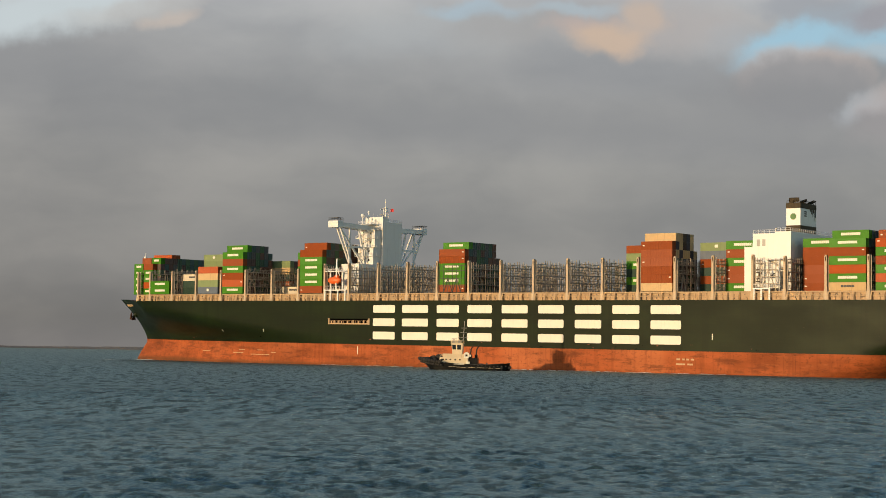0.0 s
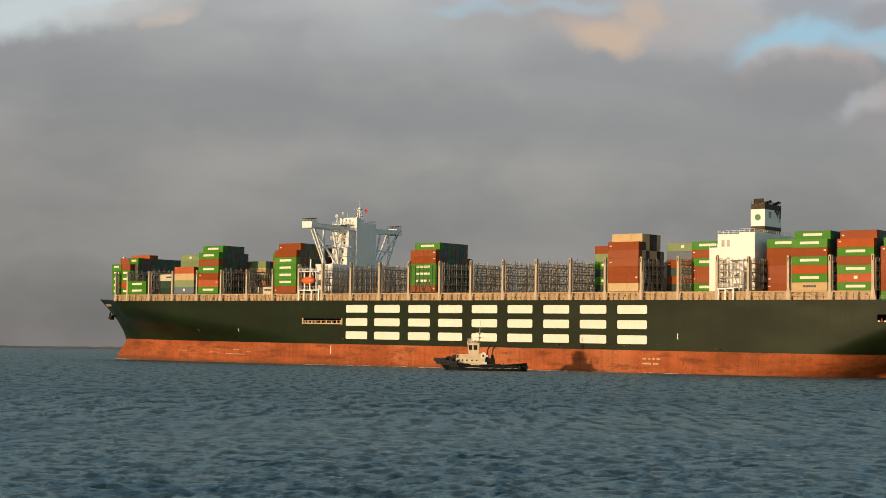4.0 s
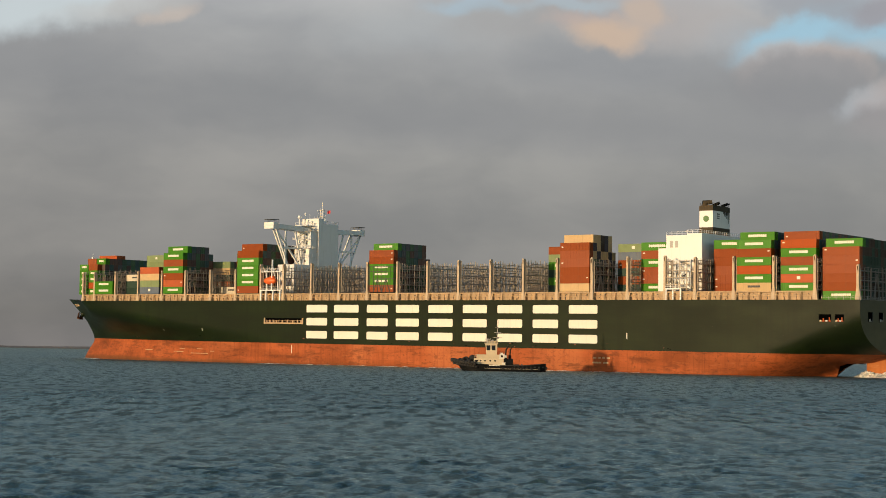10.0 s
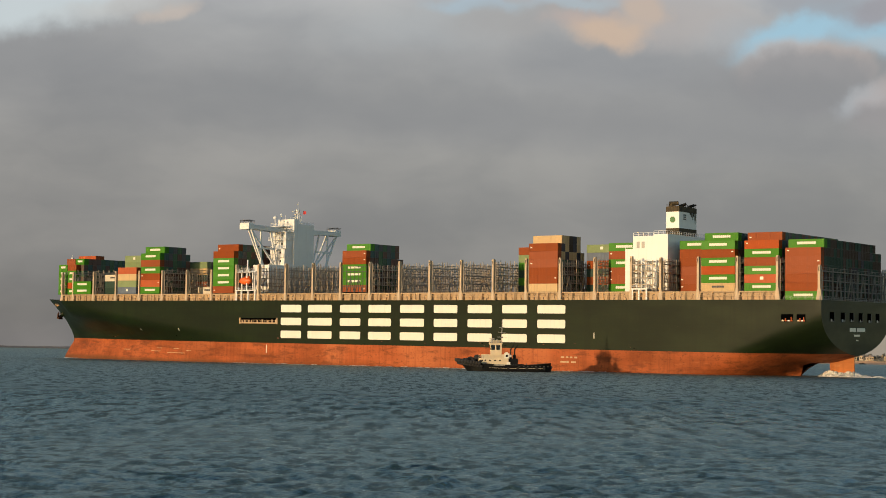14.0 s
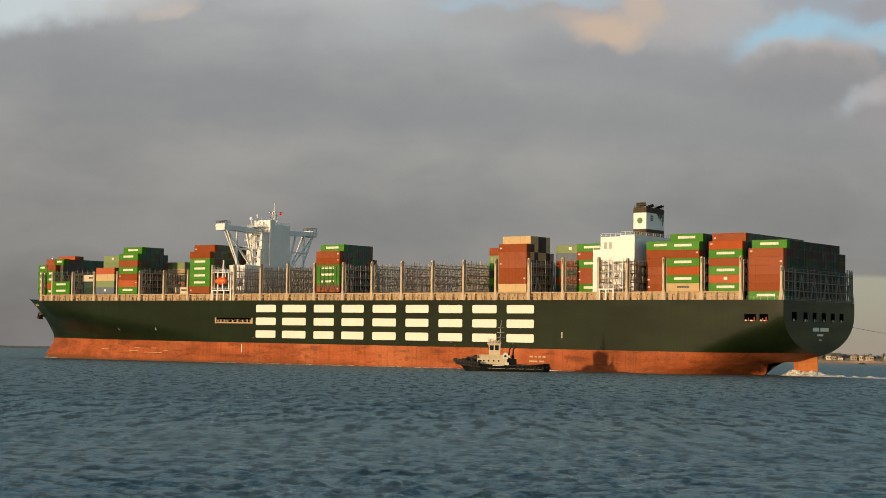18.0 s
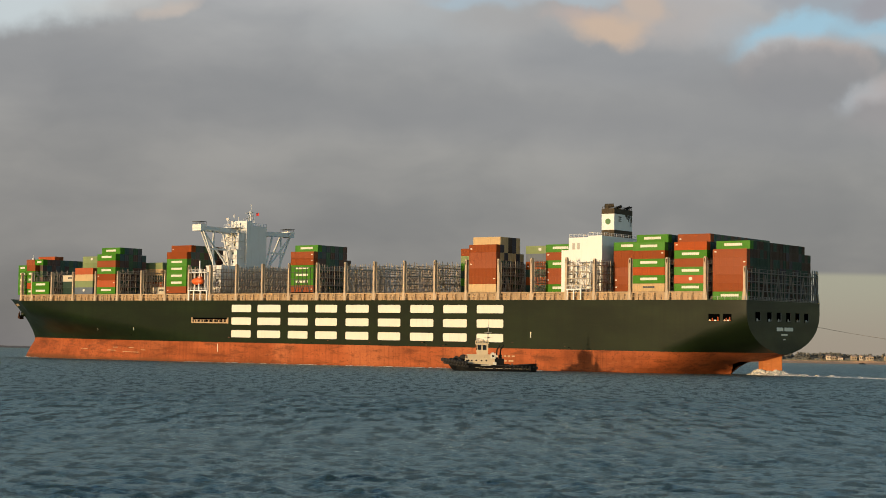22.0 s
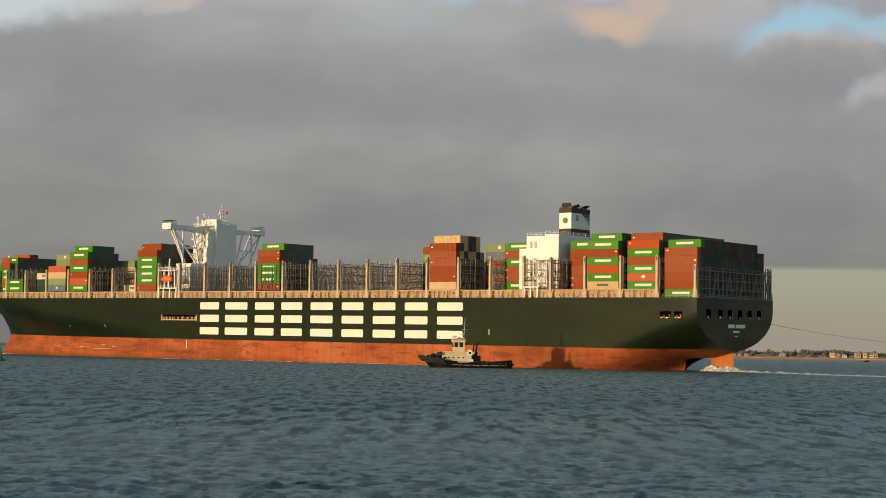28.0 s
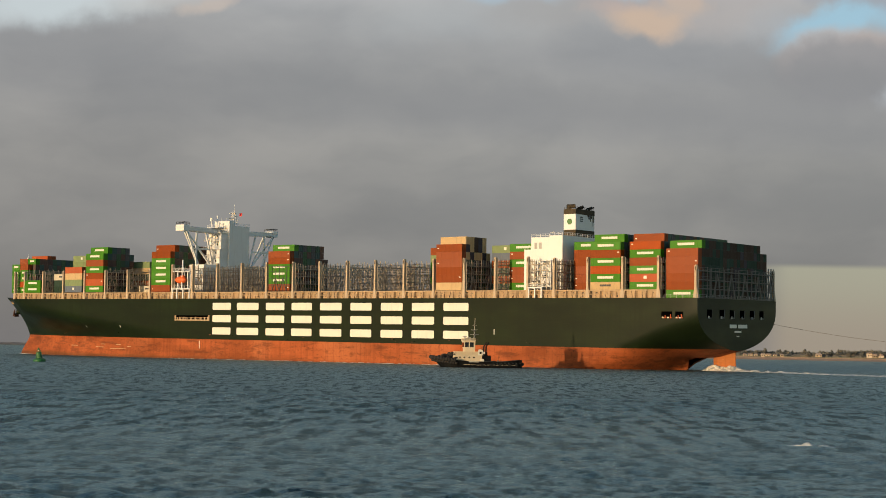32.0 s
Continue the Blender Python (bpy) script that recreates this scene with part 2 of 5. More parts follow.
def sea_mat():
    """Silty green-blue water under a ruffled, partly mirroring surface."""
    m, n, l = node_mat("sea")
    n.remove(n["Principled BSDF"])
    where = n.new("ShaderNodeTexCoord").outputs["Object"]
    sp = n.new("ShaderNodeSeparateXYZ")
    l.new(where, sp.inputs[0])
    patch = noised(n, l, where, (30, 55, 60), 4)
    col = mixed(n, l, ranged(n, l, patch, 0.38, 0.62), (0.021, 0.041, 0.043), (0.029, 0.053, 0.054))
    silt = noised(n, l, where, (16, 30, 20), 3)
    col = mixed(n, l, ranged(n, l, silt, 0.5, 0.7, 0, 0.6), col, (0.042, 0.053, 0.050))
    # wavelet shade put into the colour: dashes darker than the smoother water between
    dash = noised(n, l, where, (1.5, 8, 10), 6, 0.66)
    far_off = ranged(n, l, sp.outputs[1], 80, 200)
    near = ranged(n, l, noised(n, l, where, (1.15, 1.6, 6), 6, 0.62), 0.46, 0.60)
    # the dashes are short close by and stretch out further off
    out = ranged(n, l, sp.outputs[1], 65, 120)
    wave_shade = maths(n, l, "ADD", maths(n, l, "MULTIPLY", ranged(n, l, dash, 0.47, 0.60), out), maths(n, l, "MULTIPLY", maths(n, l, "SUBTRACT", 0.85, out), near), clamp=True)
    col = mixed(n, l, maths(n, l, "MULTIPLY", wave_shade, 0.8), col, (0.007, 0.017, 0.019))
    off = ranged(n, l, sp.outputs[1], 90, 260)
    lane = noised(n, l, where, (7, 26, 10), 5, 0.65)
    chop = noised(n, l, where, (2.4, 4.2, 5), 4, 0.65)
    a = noised(n, l, where, (0.30, 0.16, 1), 3, 0.6)
    c = noised(n, l, where, (1.3, 0.7, 3), 4, 0.6)
    h = maths(n, l, "ADD", maths(n, l, "MULTIPLY", c, maths(n, l, "MULTIPLY_ADD", far_off, 2.8, 1.0)), maths(n, l, "MULTIPLY", a, maths(n, l, "MULTIPLY_ADD", far_off, 0.9, 0.4)))
    h = maths(n, l, "MULTIPLY_ADD", maths(n, l, "MULTIPLY", lane, off), 9.0, h)
    h = maths(n, l, "MULTIPLY_ADD", maths(n, l, "MULTIPLY", chop, off), 5.0, h)
    bp = n.new("ShaderNodeBump")
    bp.inputs["Distance"].default_value, bp.inputs["Strength"].default_value = 0.2, 1.0
    l.new(h, bp.inputs["Height"])
    body, gloss, both, fr = n.new("ShaderNodeBsdfDiffuse"), n.new("ShaderNodeBsdfGlossy"), n.new("ShaderNodeMixShader"), n.new("ShaderNodeFresnel")
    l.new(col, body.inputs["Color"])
    # teal tint put on the reflection in place of a bluer sky
    gloss.inputs["Color"].default_value = (0.765, 0.945, 0.935, 1)
    l.new(ranged(n, l, sp.outputs[1], 60, 320, 0.23, 0.32), gloss.inputs["Roughness"])
    fr.inputs["IOR"].default_value = 1.33
    for node in (body, gloss, fr):
        l.new(bp.outputs[0], node.inputs["Normal"])
    # the same painted dashes also dim the mirroring
    top = maths(n, l, "MULTIPLY_ADD", wave_shade, -0.25, 0.425)
    l.new(maths(n, l, "MULTIPLY", maths(n, l, "MULTIPLY_ADD", ranged(n, l, fr.outputs[0], 0.0, 0.6, soft=False), 0.72, 0.28), top), both.inputs[0])
    l.new(body.outputs[0], both.inputs[1])
    l.new(gloss.outputs[0], both.inputs[2])
    l.new(both.outputs[0], n["Material Output"].inputs[0])
    return m


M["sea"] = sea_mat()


def sky_mat():
    """Evening cloud deck on the far backdrop, in metres across and up."""
    m, n, l = node_mat("cloud_sky")
    n.remove(n["Principled BSDF"])
    em = n.new("ShaderNodeEmission")
    l.new(em.outputs[0], n["Material Output"].inputs[0])
    where = n.new("ShaderNodeTexCoord").outputs["Object"]
    sp = n.new("ShaderNodeSeparateXYZ")
    l.new(where, sp.inputs[0])
    x, z = sp.outputs[0], sp.outputs[2]
    ramp = n.new("ShaderNodeValToRGB")
    l.new(ranged(n, l, z, 0, 1100, soft=False), ramp.inputs[0])
    stops = [(0.0, (0.225, 0.213, 0.205)), (0.10, (0.222, 0.213, 0.199)), (0.25, (0.268, 0.263, 0.251)), (0.5, (0.314, 0.312, 0.301)), (0.72, (0.328, 0.332, 0.332)),
             (0.85, (0.37, 0.378, 0.382)), (1.0, (0.46, 0.47, 0.48))]
    el = ramp.color_ramp.elements
    el[0].color, el[1].color = (*stops[0][1], 1), (*stops[-1][1], 1)
    for p, c in stops[1:-1]:
        el.new(p).color = (*c, 1)
    col = mixed(n, l, ranged(n, l, x, -1300, 200), mixed(n, l, 1.0, ramp.outputs[0], (0.96, 0.95, 0.95), "MULTIPLY"), ramp.outputs[0])
    col = mixed(n, l, ranged(n, l, z, 1080, 2100), col, (0.36, 0.405, 0.43))
    # soft swells of the deck, their lower edges darker than their crowns
    bend = n.new("ShaderNodeVectorMath")
    bend.operation = "MULTIPLY_ADD"
    nz = n.new("ShaderNodeTexNoise")
    nz.inputs["Scale"].default_value, nz.inputs["Detail"].default_value = 1 / 420.0, 3
    l.new(where, nz.inputs["Vector"])
    l.new(nz.outputs["Color"], bend.inputs[0])
    bend.inputs[1].default_value = (260, 0, 150)
    l.new(where, bend.inputs[2])
    warped = bend.outputs[0]
    soft = noised(n, l, warped, (760, 500, 300), 5, 0.5)
    col = mixed(n, l, ranged(n, l, soft, 0.3, 0.7, 0, 1), mixed(n, l, 1.0, col, (0.83, 0.845, 0.865), "MULTIPLY"), mixed(n, l, 1.0, col, (1.13, 1.12, 1.10), "MULTIPLY"))
    puff = noised(n, l, warped, (150, 160, 105), 5, 0.5)
    # ragged edges for the single clouds
    curl = n.new("ShaderNodeTexNoise")
    curl.inputs["Scale"].default_value, curl.inputs["Detail"].default_value, curl.inputs["Roughness"].default_value = 1 / 105.0, 4, 0.5
    l.new(where, curl.inputs["Vector"])
    nudge = n.new("ShaderNodeVectorMath")
    nudge.operation = "MULTIPLY_ADD"
    l.new(curl.outputs["Color"], nudge.inputs[0])
    nudge.inputs[1].default_value = (150, 0, 84)
    l.new(where, nudge.inputs[2])
    sw = n.new("ShaderNodeSeparateXYZ")
    l.new(nudge.outputs[0], sw.inputs[0])
    wx, wz = maths(n, l, "SUBTRACT", sw.outputs[0], 75), maths(n, l, "SUBTRACT", sw.outputs[2], 42)

    def blob(cx, cz, rx, rz, lean, edge):
        dx = maths(n, l, "SUBTRACT", wx, cx)
        u = maths(n, l, "DIVIDE", dx, rx)
        v = maths(n, l, "DIVIDE", maths(n, l, "MULTIPLY_ADD", dx, -lean, maths(n, l, "SUBTRACT", wz, cz)), rz)
        r = maths(n, l, "SQRT", maths(n, l, "ADD", maths(n, l, "MULTIPLY", u, u), maths(n, l, "MULTIPLY", v, v)))
        return ranged(n, l, r, 1 + edge, 1 - edge)

    shade = (0.262, 0.268, 0.276)
    peach, rim, blue, pale = (0.60, 0.46, 0.355), (0.49, 0.41, 0.375), (0.355, 0.55, 0.67), (0.56, 0.62, 0.64)
    # across, up, half width, half height, colour, strength, lean, softness of the edge
    for cx, cz, rx, rz, c, k, lean, edge in (
            (-1180, 850, 330, 95, shade, 0.55, 0.10, 0.8), (-250, 700, 700, 70, shade, 0.35, 0.0, 0.9), (330, 690, 620, 70, shade, 0.5, 0.03, 0.8),
            (900, 640, 560, 70, shade, 0.5, 0.0, 0.8), (560, 850, 420, 70, (0.285, 0.295, 0.31), 0.5, 0.0, 0.8),
            (-1170, 1000, 350, 66, pale, 1.0, 0.14, 0.5), (-900, 1010, 190, 30, (0.50, 0.47, 0.44), 0.5, 0.2, 0.7), (-813, 985, 70, 22, (0.60, 0.51, 0.44), 0.6, 0.2, 0.7),
            (-50, 960, 260, 60, (0.40, 0.425, 0.44), 0.5, 0.1, 0.8), (85, 1022, 130, 26, (0.40, 0.50, 0.57), 0.8, 0.0, 0.6), (210, 975, 190, 45, (0.37, 0.365, 0.36), 0.7, 0.05, 0.7),
            (640, 985, 260, 75, (0.44, 0.415, 0.405), 0.8, 0.0, 0.6), (370, 1032, 120, 20, (0.42, 0.50, 0.55), 0.7, 0.0, 0.6), (394, 985, 95, 26, rim, 0.8, 0.0, 0.6), (480, 945, 105, 42, peach, 0.9, -0.10, 0.55),
            (574, 1010, 62, 48, (0.56, 0.45, 0.37), 0.8, 0.0, 0.6),
            (950, 930, 150, 56, (0.41, 0.46, 0.50), 0.6, 0.0, 0.8), (1030, 962, 170, 56, blue, 1.0, 0.40, 0.55), (1270, 955, 170, 55, blue, 0.9, -0.15, 0.6),
            (1090, 1045, 190, 42, (0.35, 0.37, 0.40), 0.85, -0.05, 0.5), (1290, 1030, 110, 45, (0.34, 0.34, 0.37), 0.9, 0.25, 0.5), (1270, 925, 90, 26, (0.45, 0.50, 0.53), 0.6, 0.0, 0.6),
            (1055, 835, 195, 108, (0.50, 0.43, 0.395), 0.75, 0.0, 0.22), (1058, 808, 200, 104, (0.318, 0.316, 0.322), 0.95, 0.0, 0.26), (1040, 770, 300, 75, shade, 0.75, 0.0, 0.7),
            (1215, 760, 60, 36, (0.48, 0.52, 0.55), 0.6, 0.45, 0.85), (1290, 790, 70, 36, (0.51, 0.45, 0.43), 0.6, 0.4, 0.85), (1320, 720, 120, 60, (0.33, 0.31, 0.315), 0.6, 0.1, 0.7)):
        col = mixed(n, l, maths(n, l, "MULTIPLY", blob(cx, cz, rx, rz, lean, edge), k), col, c)
    col = mixed(n, l, ranged(n, l, puff, 0.42, 0.75, 0, 0.10), col, mixed(n, l, 1.0, col, (0.80, 0.80, 0.81), "MULTIPLY"))
    band = maths(n, l, "MULTIPLY", ranged(n, l, z, 249, 229), ranged(n, l, x, 760, 900))
    low = ranged(n, l, z, 0, 250)
    col = mixed(n, l, maths(n, l, "MULTIPLY", band, 0.95), col, mixed(n, l, low, (0.352, 0.300, 0.235), (0.392, 0.382, 0.290)))
    l.new(col, em.inputs[0])
    em.inputs[1].default_value = 0.518
    return m


M["sky"] = sky_mat()


# ---- mesh building ----
class Shape:
    """Collects closed pieces of one mesh."""

    def __init__(self):
        self.v, self.f = [], []

    def add(self, verts, faces):
        k = len(self.v)
        self.v += [tuple(p) for p in verts]
        self.f += [tuple(i + k for i in q) for q in faces]
        return self

    def hexa(self, lower, upper):
        return self.add(list(lower) + list(upper), [(3, 2, 1, 0), (4, 5, 6, 7), (0, 1, 5, 4), (1, 2, 6, 5), (2, 3, 7, 6), (3, 0, 4, 7)])

    def box(self, x0, x1, y0, y1, z0, z1):
        return self.hexa([(x0, y0, z0), (x1, y0, z0), (x1, y1, z0), (x0, y1, z0)], [(x0, y0, z1), (x1, y0, z1), (x1, y1, z1), (x0, y1, z1)])

    def beam(self, p, q, w, h=None):
        p, q, h = Vector(p), Vector(q), h or w
        d = (q - p).normalized()
        up = Vector((0, 0, 1)) if abs(d.z) < 0.95 else Vector((1, 0, 0))
        a = d.cross(up).normalized() * w / 2
        b = a.cross(d).normalized() * h / 2
        ring = (-a - b, a - b, a + b, -a + b)
        return self.hexa([p + r for r in ring], [q + r for r in ring])

    def tube(self, p, q, r0, r1=None, n=10):
        p, q, r1 = Vector(p), Vector(q), r0 if r1 is None else r1
        d = (q - p).normalized()
        up = Vector((0, 0, 1)) if abs(d.z) < 0.95 else Vector((1, 0, 0))
        a = d.cross(up).normalized()
        b = a.cross(d).normalized()
        vs = []
        for c, r in ((p, r0), (q, r1)):
            vs += [c + (a * math.cos(6.28319 * i / n) + b * math.sin(6.28319 * i / n)) * r for i in range(n)]
        fs = [(i, (i + 1) % n, n + (i + 1) % n, n + i) for i in range(n)]
        return self.add(vs, fs + [tuple(range(n))[::-1], tuple(range(n, 2 * n))])

    def path(self, pts, r, n=6):
        for p, q in zip(pts, pts[1:]):
            self.tube(p, q, r, r, n)
        return self

    def lathe(self, prof, cx=0.0, cy=0.0, n=16):
        vs = [(cx + r * math.cos(6.28319 * i / n), cy + r * math.sin(6.28319 * i / n), z) for r, z in prof for i in range(n)]
        fs = [(k * n + i, k * n + (i + 1) % n, (k + 1) * n + (i + 1) % n, (k + 1) * n + i) for k in range(len(prof) - 1) for i in range(n)]
        return self.add(vs, fs + [tuple(range(n))[::-1], tuple(range((len(prof) - 1) * n, len(prof) * n))])

    def slab(self, outline, y0, y1):
        """A plate from an outline in x and z, between two y."""
        n = len(outline)
        vs = [(x, y0, z) for x, z in outline] + [(x, y1, z) for x, z in outline]
        fs = [(i, (i + 1) % n, n + (i + 1) % n, n + i) for i in range(n)]
        return self.add(vs, fs + [tuple(range(n))[::-1], tuple(range(n, 2 * n))])

    def ball(self, c, rx, ry, rz, n=10, m=6, rough=0.0, seed=0):
        vs, fs = [], []
        for j in range(m + 1):
            a = math.pi * j / m
            for i in range(n):
                b = 6.28319 * i / n
                d = Vector((math.sin(a) * math.cos(b), math.sin(a) * math.sin(b), math.cos(a)))
                k = 1 + rough * noise.noise(d * 1.7 + Vector((seed * 3.7, seed, 0)))
                vs.append((c[0] + d.x * rx * k, c[1] + d.y * ry * k, c[2] + d.z * rz * k))
        for j in range(m):
            for i in range(n):
                fs.append((j * n + i, (j + 1) * n + i, (j + 1) * n + (i + 1) % n, j * n + (i + 1) % n))
        return self.add(vs, fs)

    def ship(self):
        """From metres aft of the stem, to port and up to the ship's own space."""
        self.v = [(s - 200, -t, z) for s, t, z in self.v]
        self.f = [q[::-1] for q in self.f]
        return self

    def mesh(self, name, material, smooth=False):
        me = bpy.data.meshes.new(name)
        me.from_pydata(self.v, [], self.f)
        if smooth:
            me.polygons.foreach_set("use_smooth", [True] * len(me.polygons))
        me.materials.append(M[material])
        me.update()
        return me


def part(name, shape, material, parent, label="", smooth=False):
    ob = new(name, shape.mesh(name, material, smooth) if isinstance(shape, Shape) else shape)
    ob.parent = parent
    if label:
        ob["label"] = label
    return ob


def thing(name, label, category, group="", kind=""):
    return tagged(new(name), label, category, group, kind)


# ---- sea and sky ----
def build_sea():
    rng = np.random.default_rng(4)
    dense = np.radians(np.linspace(-24, 24, 740))
    coarse = np.radians(np.linspace(24, 336, 61))[1:-1]
    ang = np.concatenate([dense, coarse])
    rad = np.concatenate([[0.5, 10, 20, 30, 36], np.geomspace(40, 430, 1000), np.geomspace(430, 1400, 220)[1:], np.geomspace(1400, 4500, 22)[1:]])
    a, r = np.meshgrid(ang, rad)
    x, y = r * np.sin(a), r * np.cos(a)
    step = np.gradient(rad)[:, None] * np.ones_like(a)
    gust = 0.9 + 0.25 * np.sin(x / 23 + 2 * np.sin(y / 41)) * np.sin(y / 31 + 1.3 * np.sin(x / 37)) + 0.2 * np.sin(x / 9 - y / 13)
    z, dx, dy = np.zeros_like(x), np.zeros_like(x), np.zeros_like(x)
    # short-crested wind chop in trains of many lengths and headings
    for i in range(130):
        lam = 0.30 * (7.0 ** rng.random())
        th = radians(-100 + rng.normal(0, 30))
        k = 2 * math.pi / lam
        amp = 0.0052 * lam * (0.4 + rng.random()) * (0.6 if lam < 0.5 else 1.0 if lam < 1.2 else 1.1)
        c, sn = math.cos(th), math.sin(th)
        keep = amp * np.clip(lam / (2.2 * step) - 1, 0, 1) * gust
        ph = k * (x * c + y * sn) + 6.28 * rng.random()
        z += keep * np.sin(ph)
        dx += 0.95 * keep * c * np.cos(ph)
        dy += 0.95 * keep * sn * np.cos(ph)
    # longer chop out in the channel
    off = np.clip((r - 65) / 100, 0, 1)
    for i in range(40):
        lam = 1.8 * (2.6 ** rng.random())
        th = radians(-98 + rng.normal(0, 26))
        k = 2 * math.pi / lam
        keep = 0.0046 * lam * (0.4 + rng.random()) * np.clip(lam / (2.2 * step) - 1, 0, 1) * off * gust
        ph = k * (x * math.cos(th) + y * math.sin(th)) + 6.28 * rng.random()
        z += keep * np.sin(ph)
        dx += keep * math.cos(th) * np.cos(ph)
        dy += keep * math.sin(th) * np.cos(ph)
    edge = np.ones_like(x)
    edge[:5] = 0
    edge[:, 740:] = 0
    x, y, z = x + dx * edge, y + dy * edge, z * edge
    nr, na = x.shape
    me = bpy.data.meshes.new("water")
    vs = np.stack([x, y, z], -1).reshape(-1, 3).astype(np.float32)
    i, j = np.meshgrid(np.arange(nr - 1), np.arange(na), indexing="ij")
    j2 = (j + 1) % na
    q = np.stack([i * na + j, (i + 1) * na + j, (i + 1) * na + j2, i * na + j2], -1).reshape(-1, 4).astype(np.int32)
    me.vertices.add(len(vs))
    me.vertices.foreach_set("co", vs.ravel())
    me.loops.add(q.size)
    me.loops.foreach_set("vertex_index", q.ravel())
    me.polygons.add(len(q))
    me.polygons.foreach_set("loop_start", np.arange(0, q.size, 4, dtype=np.int32))
    me.polygons.foreach_set("use_smooth", np.ones(len(q), bool))
    me.update(calc_edges=True)
    me.materials.append(M["sea"])
    return tagged(new("water", me), "choppy dark blue-green sea under an evening sky", "sea", kind="structure")


def build_sky():
    s = Shape().add([(-2050, 0, -60), (2050, 0, -60), (2050, 0, 4800), (-2050, 0, 4800)], [(0, 1, 2, 3)])
    ob = tagged(new("backdrop", s.mesh("backdrop", "sky")), "grey evening cloud deck with warm lit edges and blue gaps", "sky", kind="structure")
    return ob


water = build_sea()
backdrop = build_sky()

# ---- far shores ----
def tree_crown(rng, h):
    """Many small ragged clumps, thinner towards the top, with gaps."""
    s = Shape()
    w = h * rng.uniform(0.30, 0.46)
    for i in range(34):
        a, k = rng.uniform(0, 6.28), rng.random() ** 0.8
        rr = w * math.sin(math.pi * (0.18 + 0.74 * k)) * rng.uniform(0.3, 1.0)
        rad = h * rng.uniform(0.045, 0.115)
        s.ball((rr * math.cos(a), rr * math.sin(a), h * (0.20 + 0.75 * k)), rad, rad, rad * rng.uniform(0.6, 1.3), 6, 4, 1.1, rng.random() * 50)
    return s


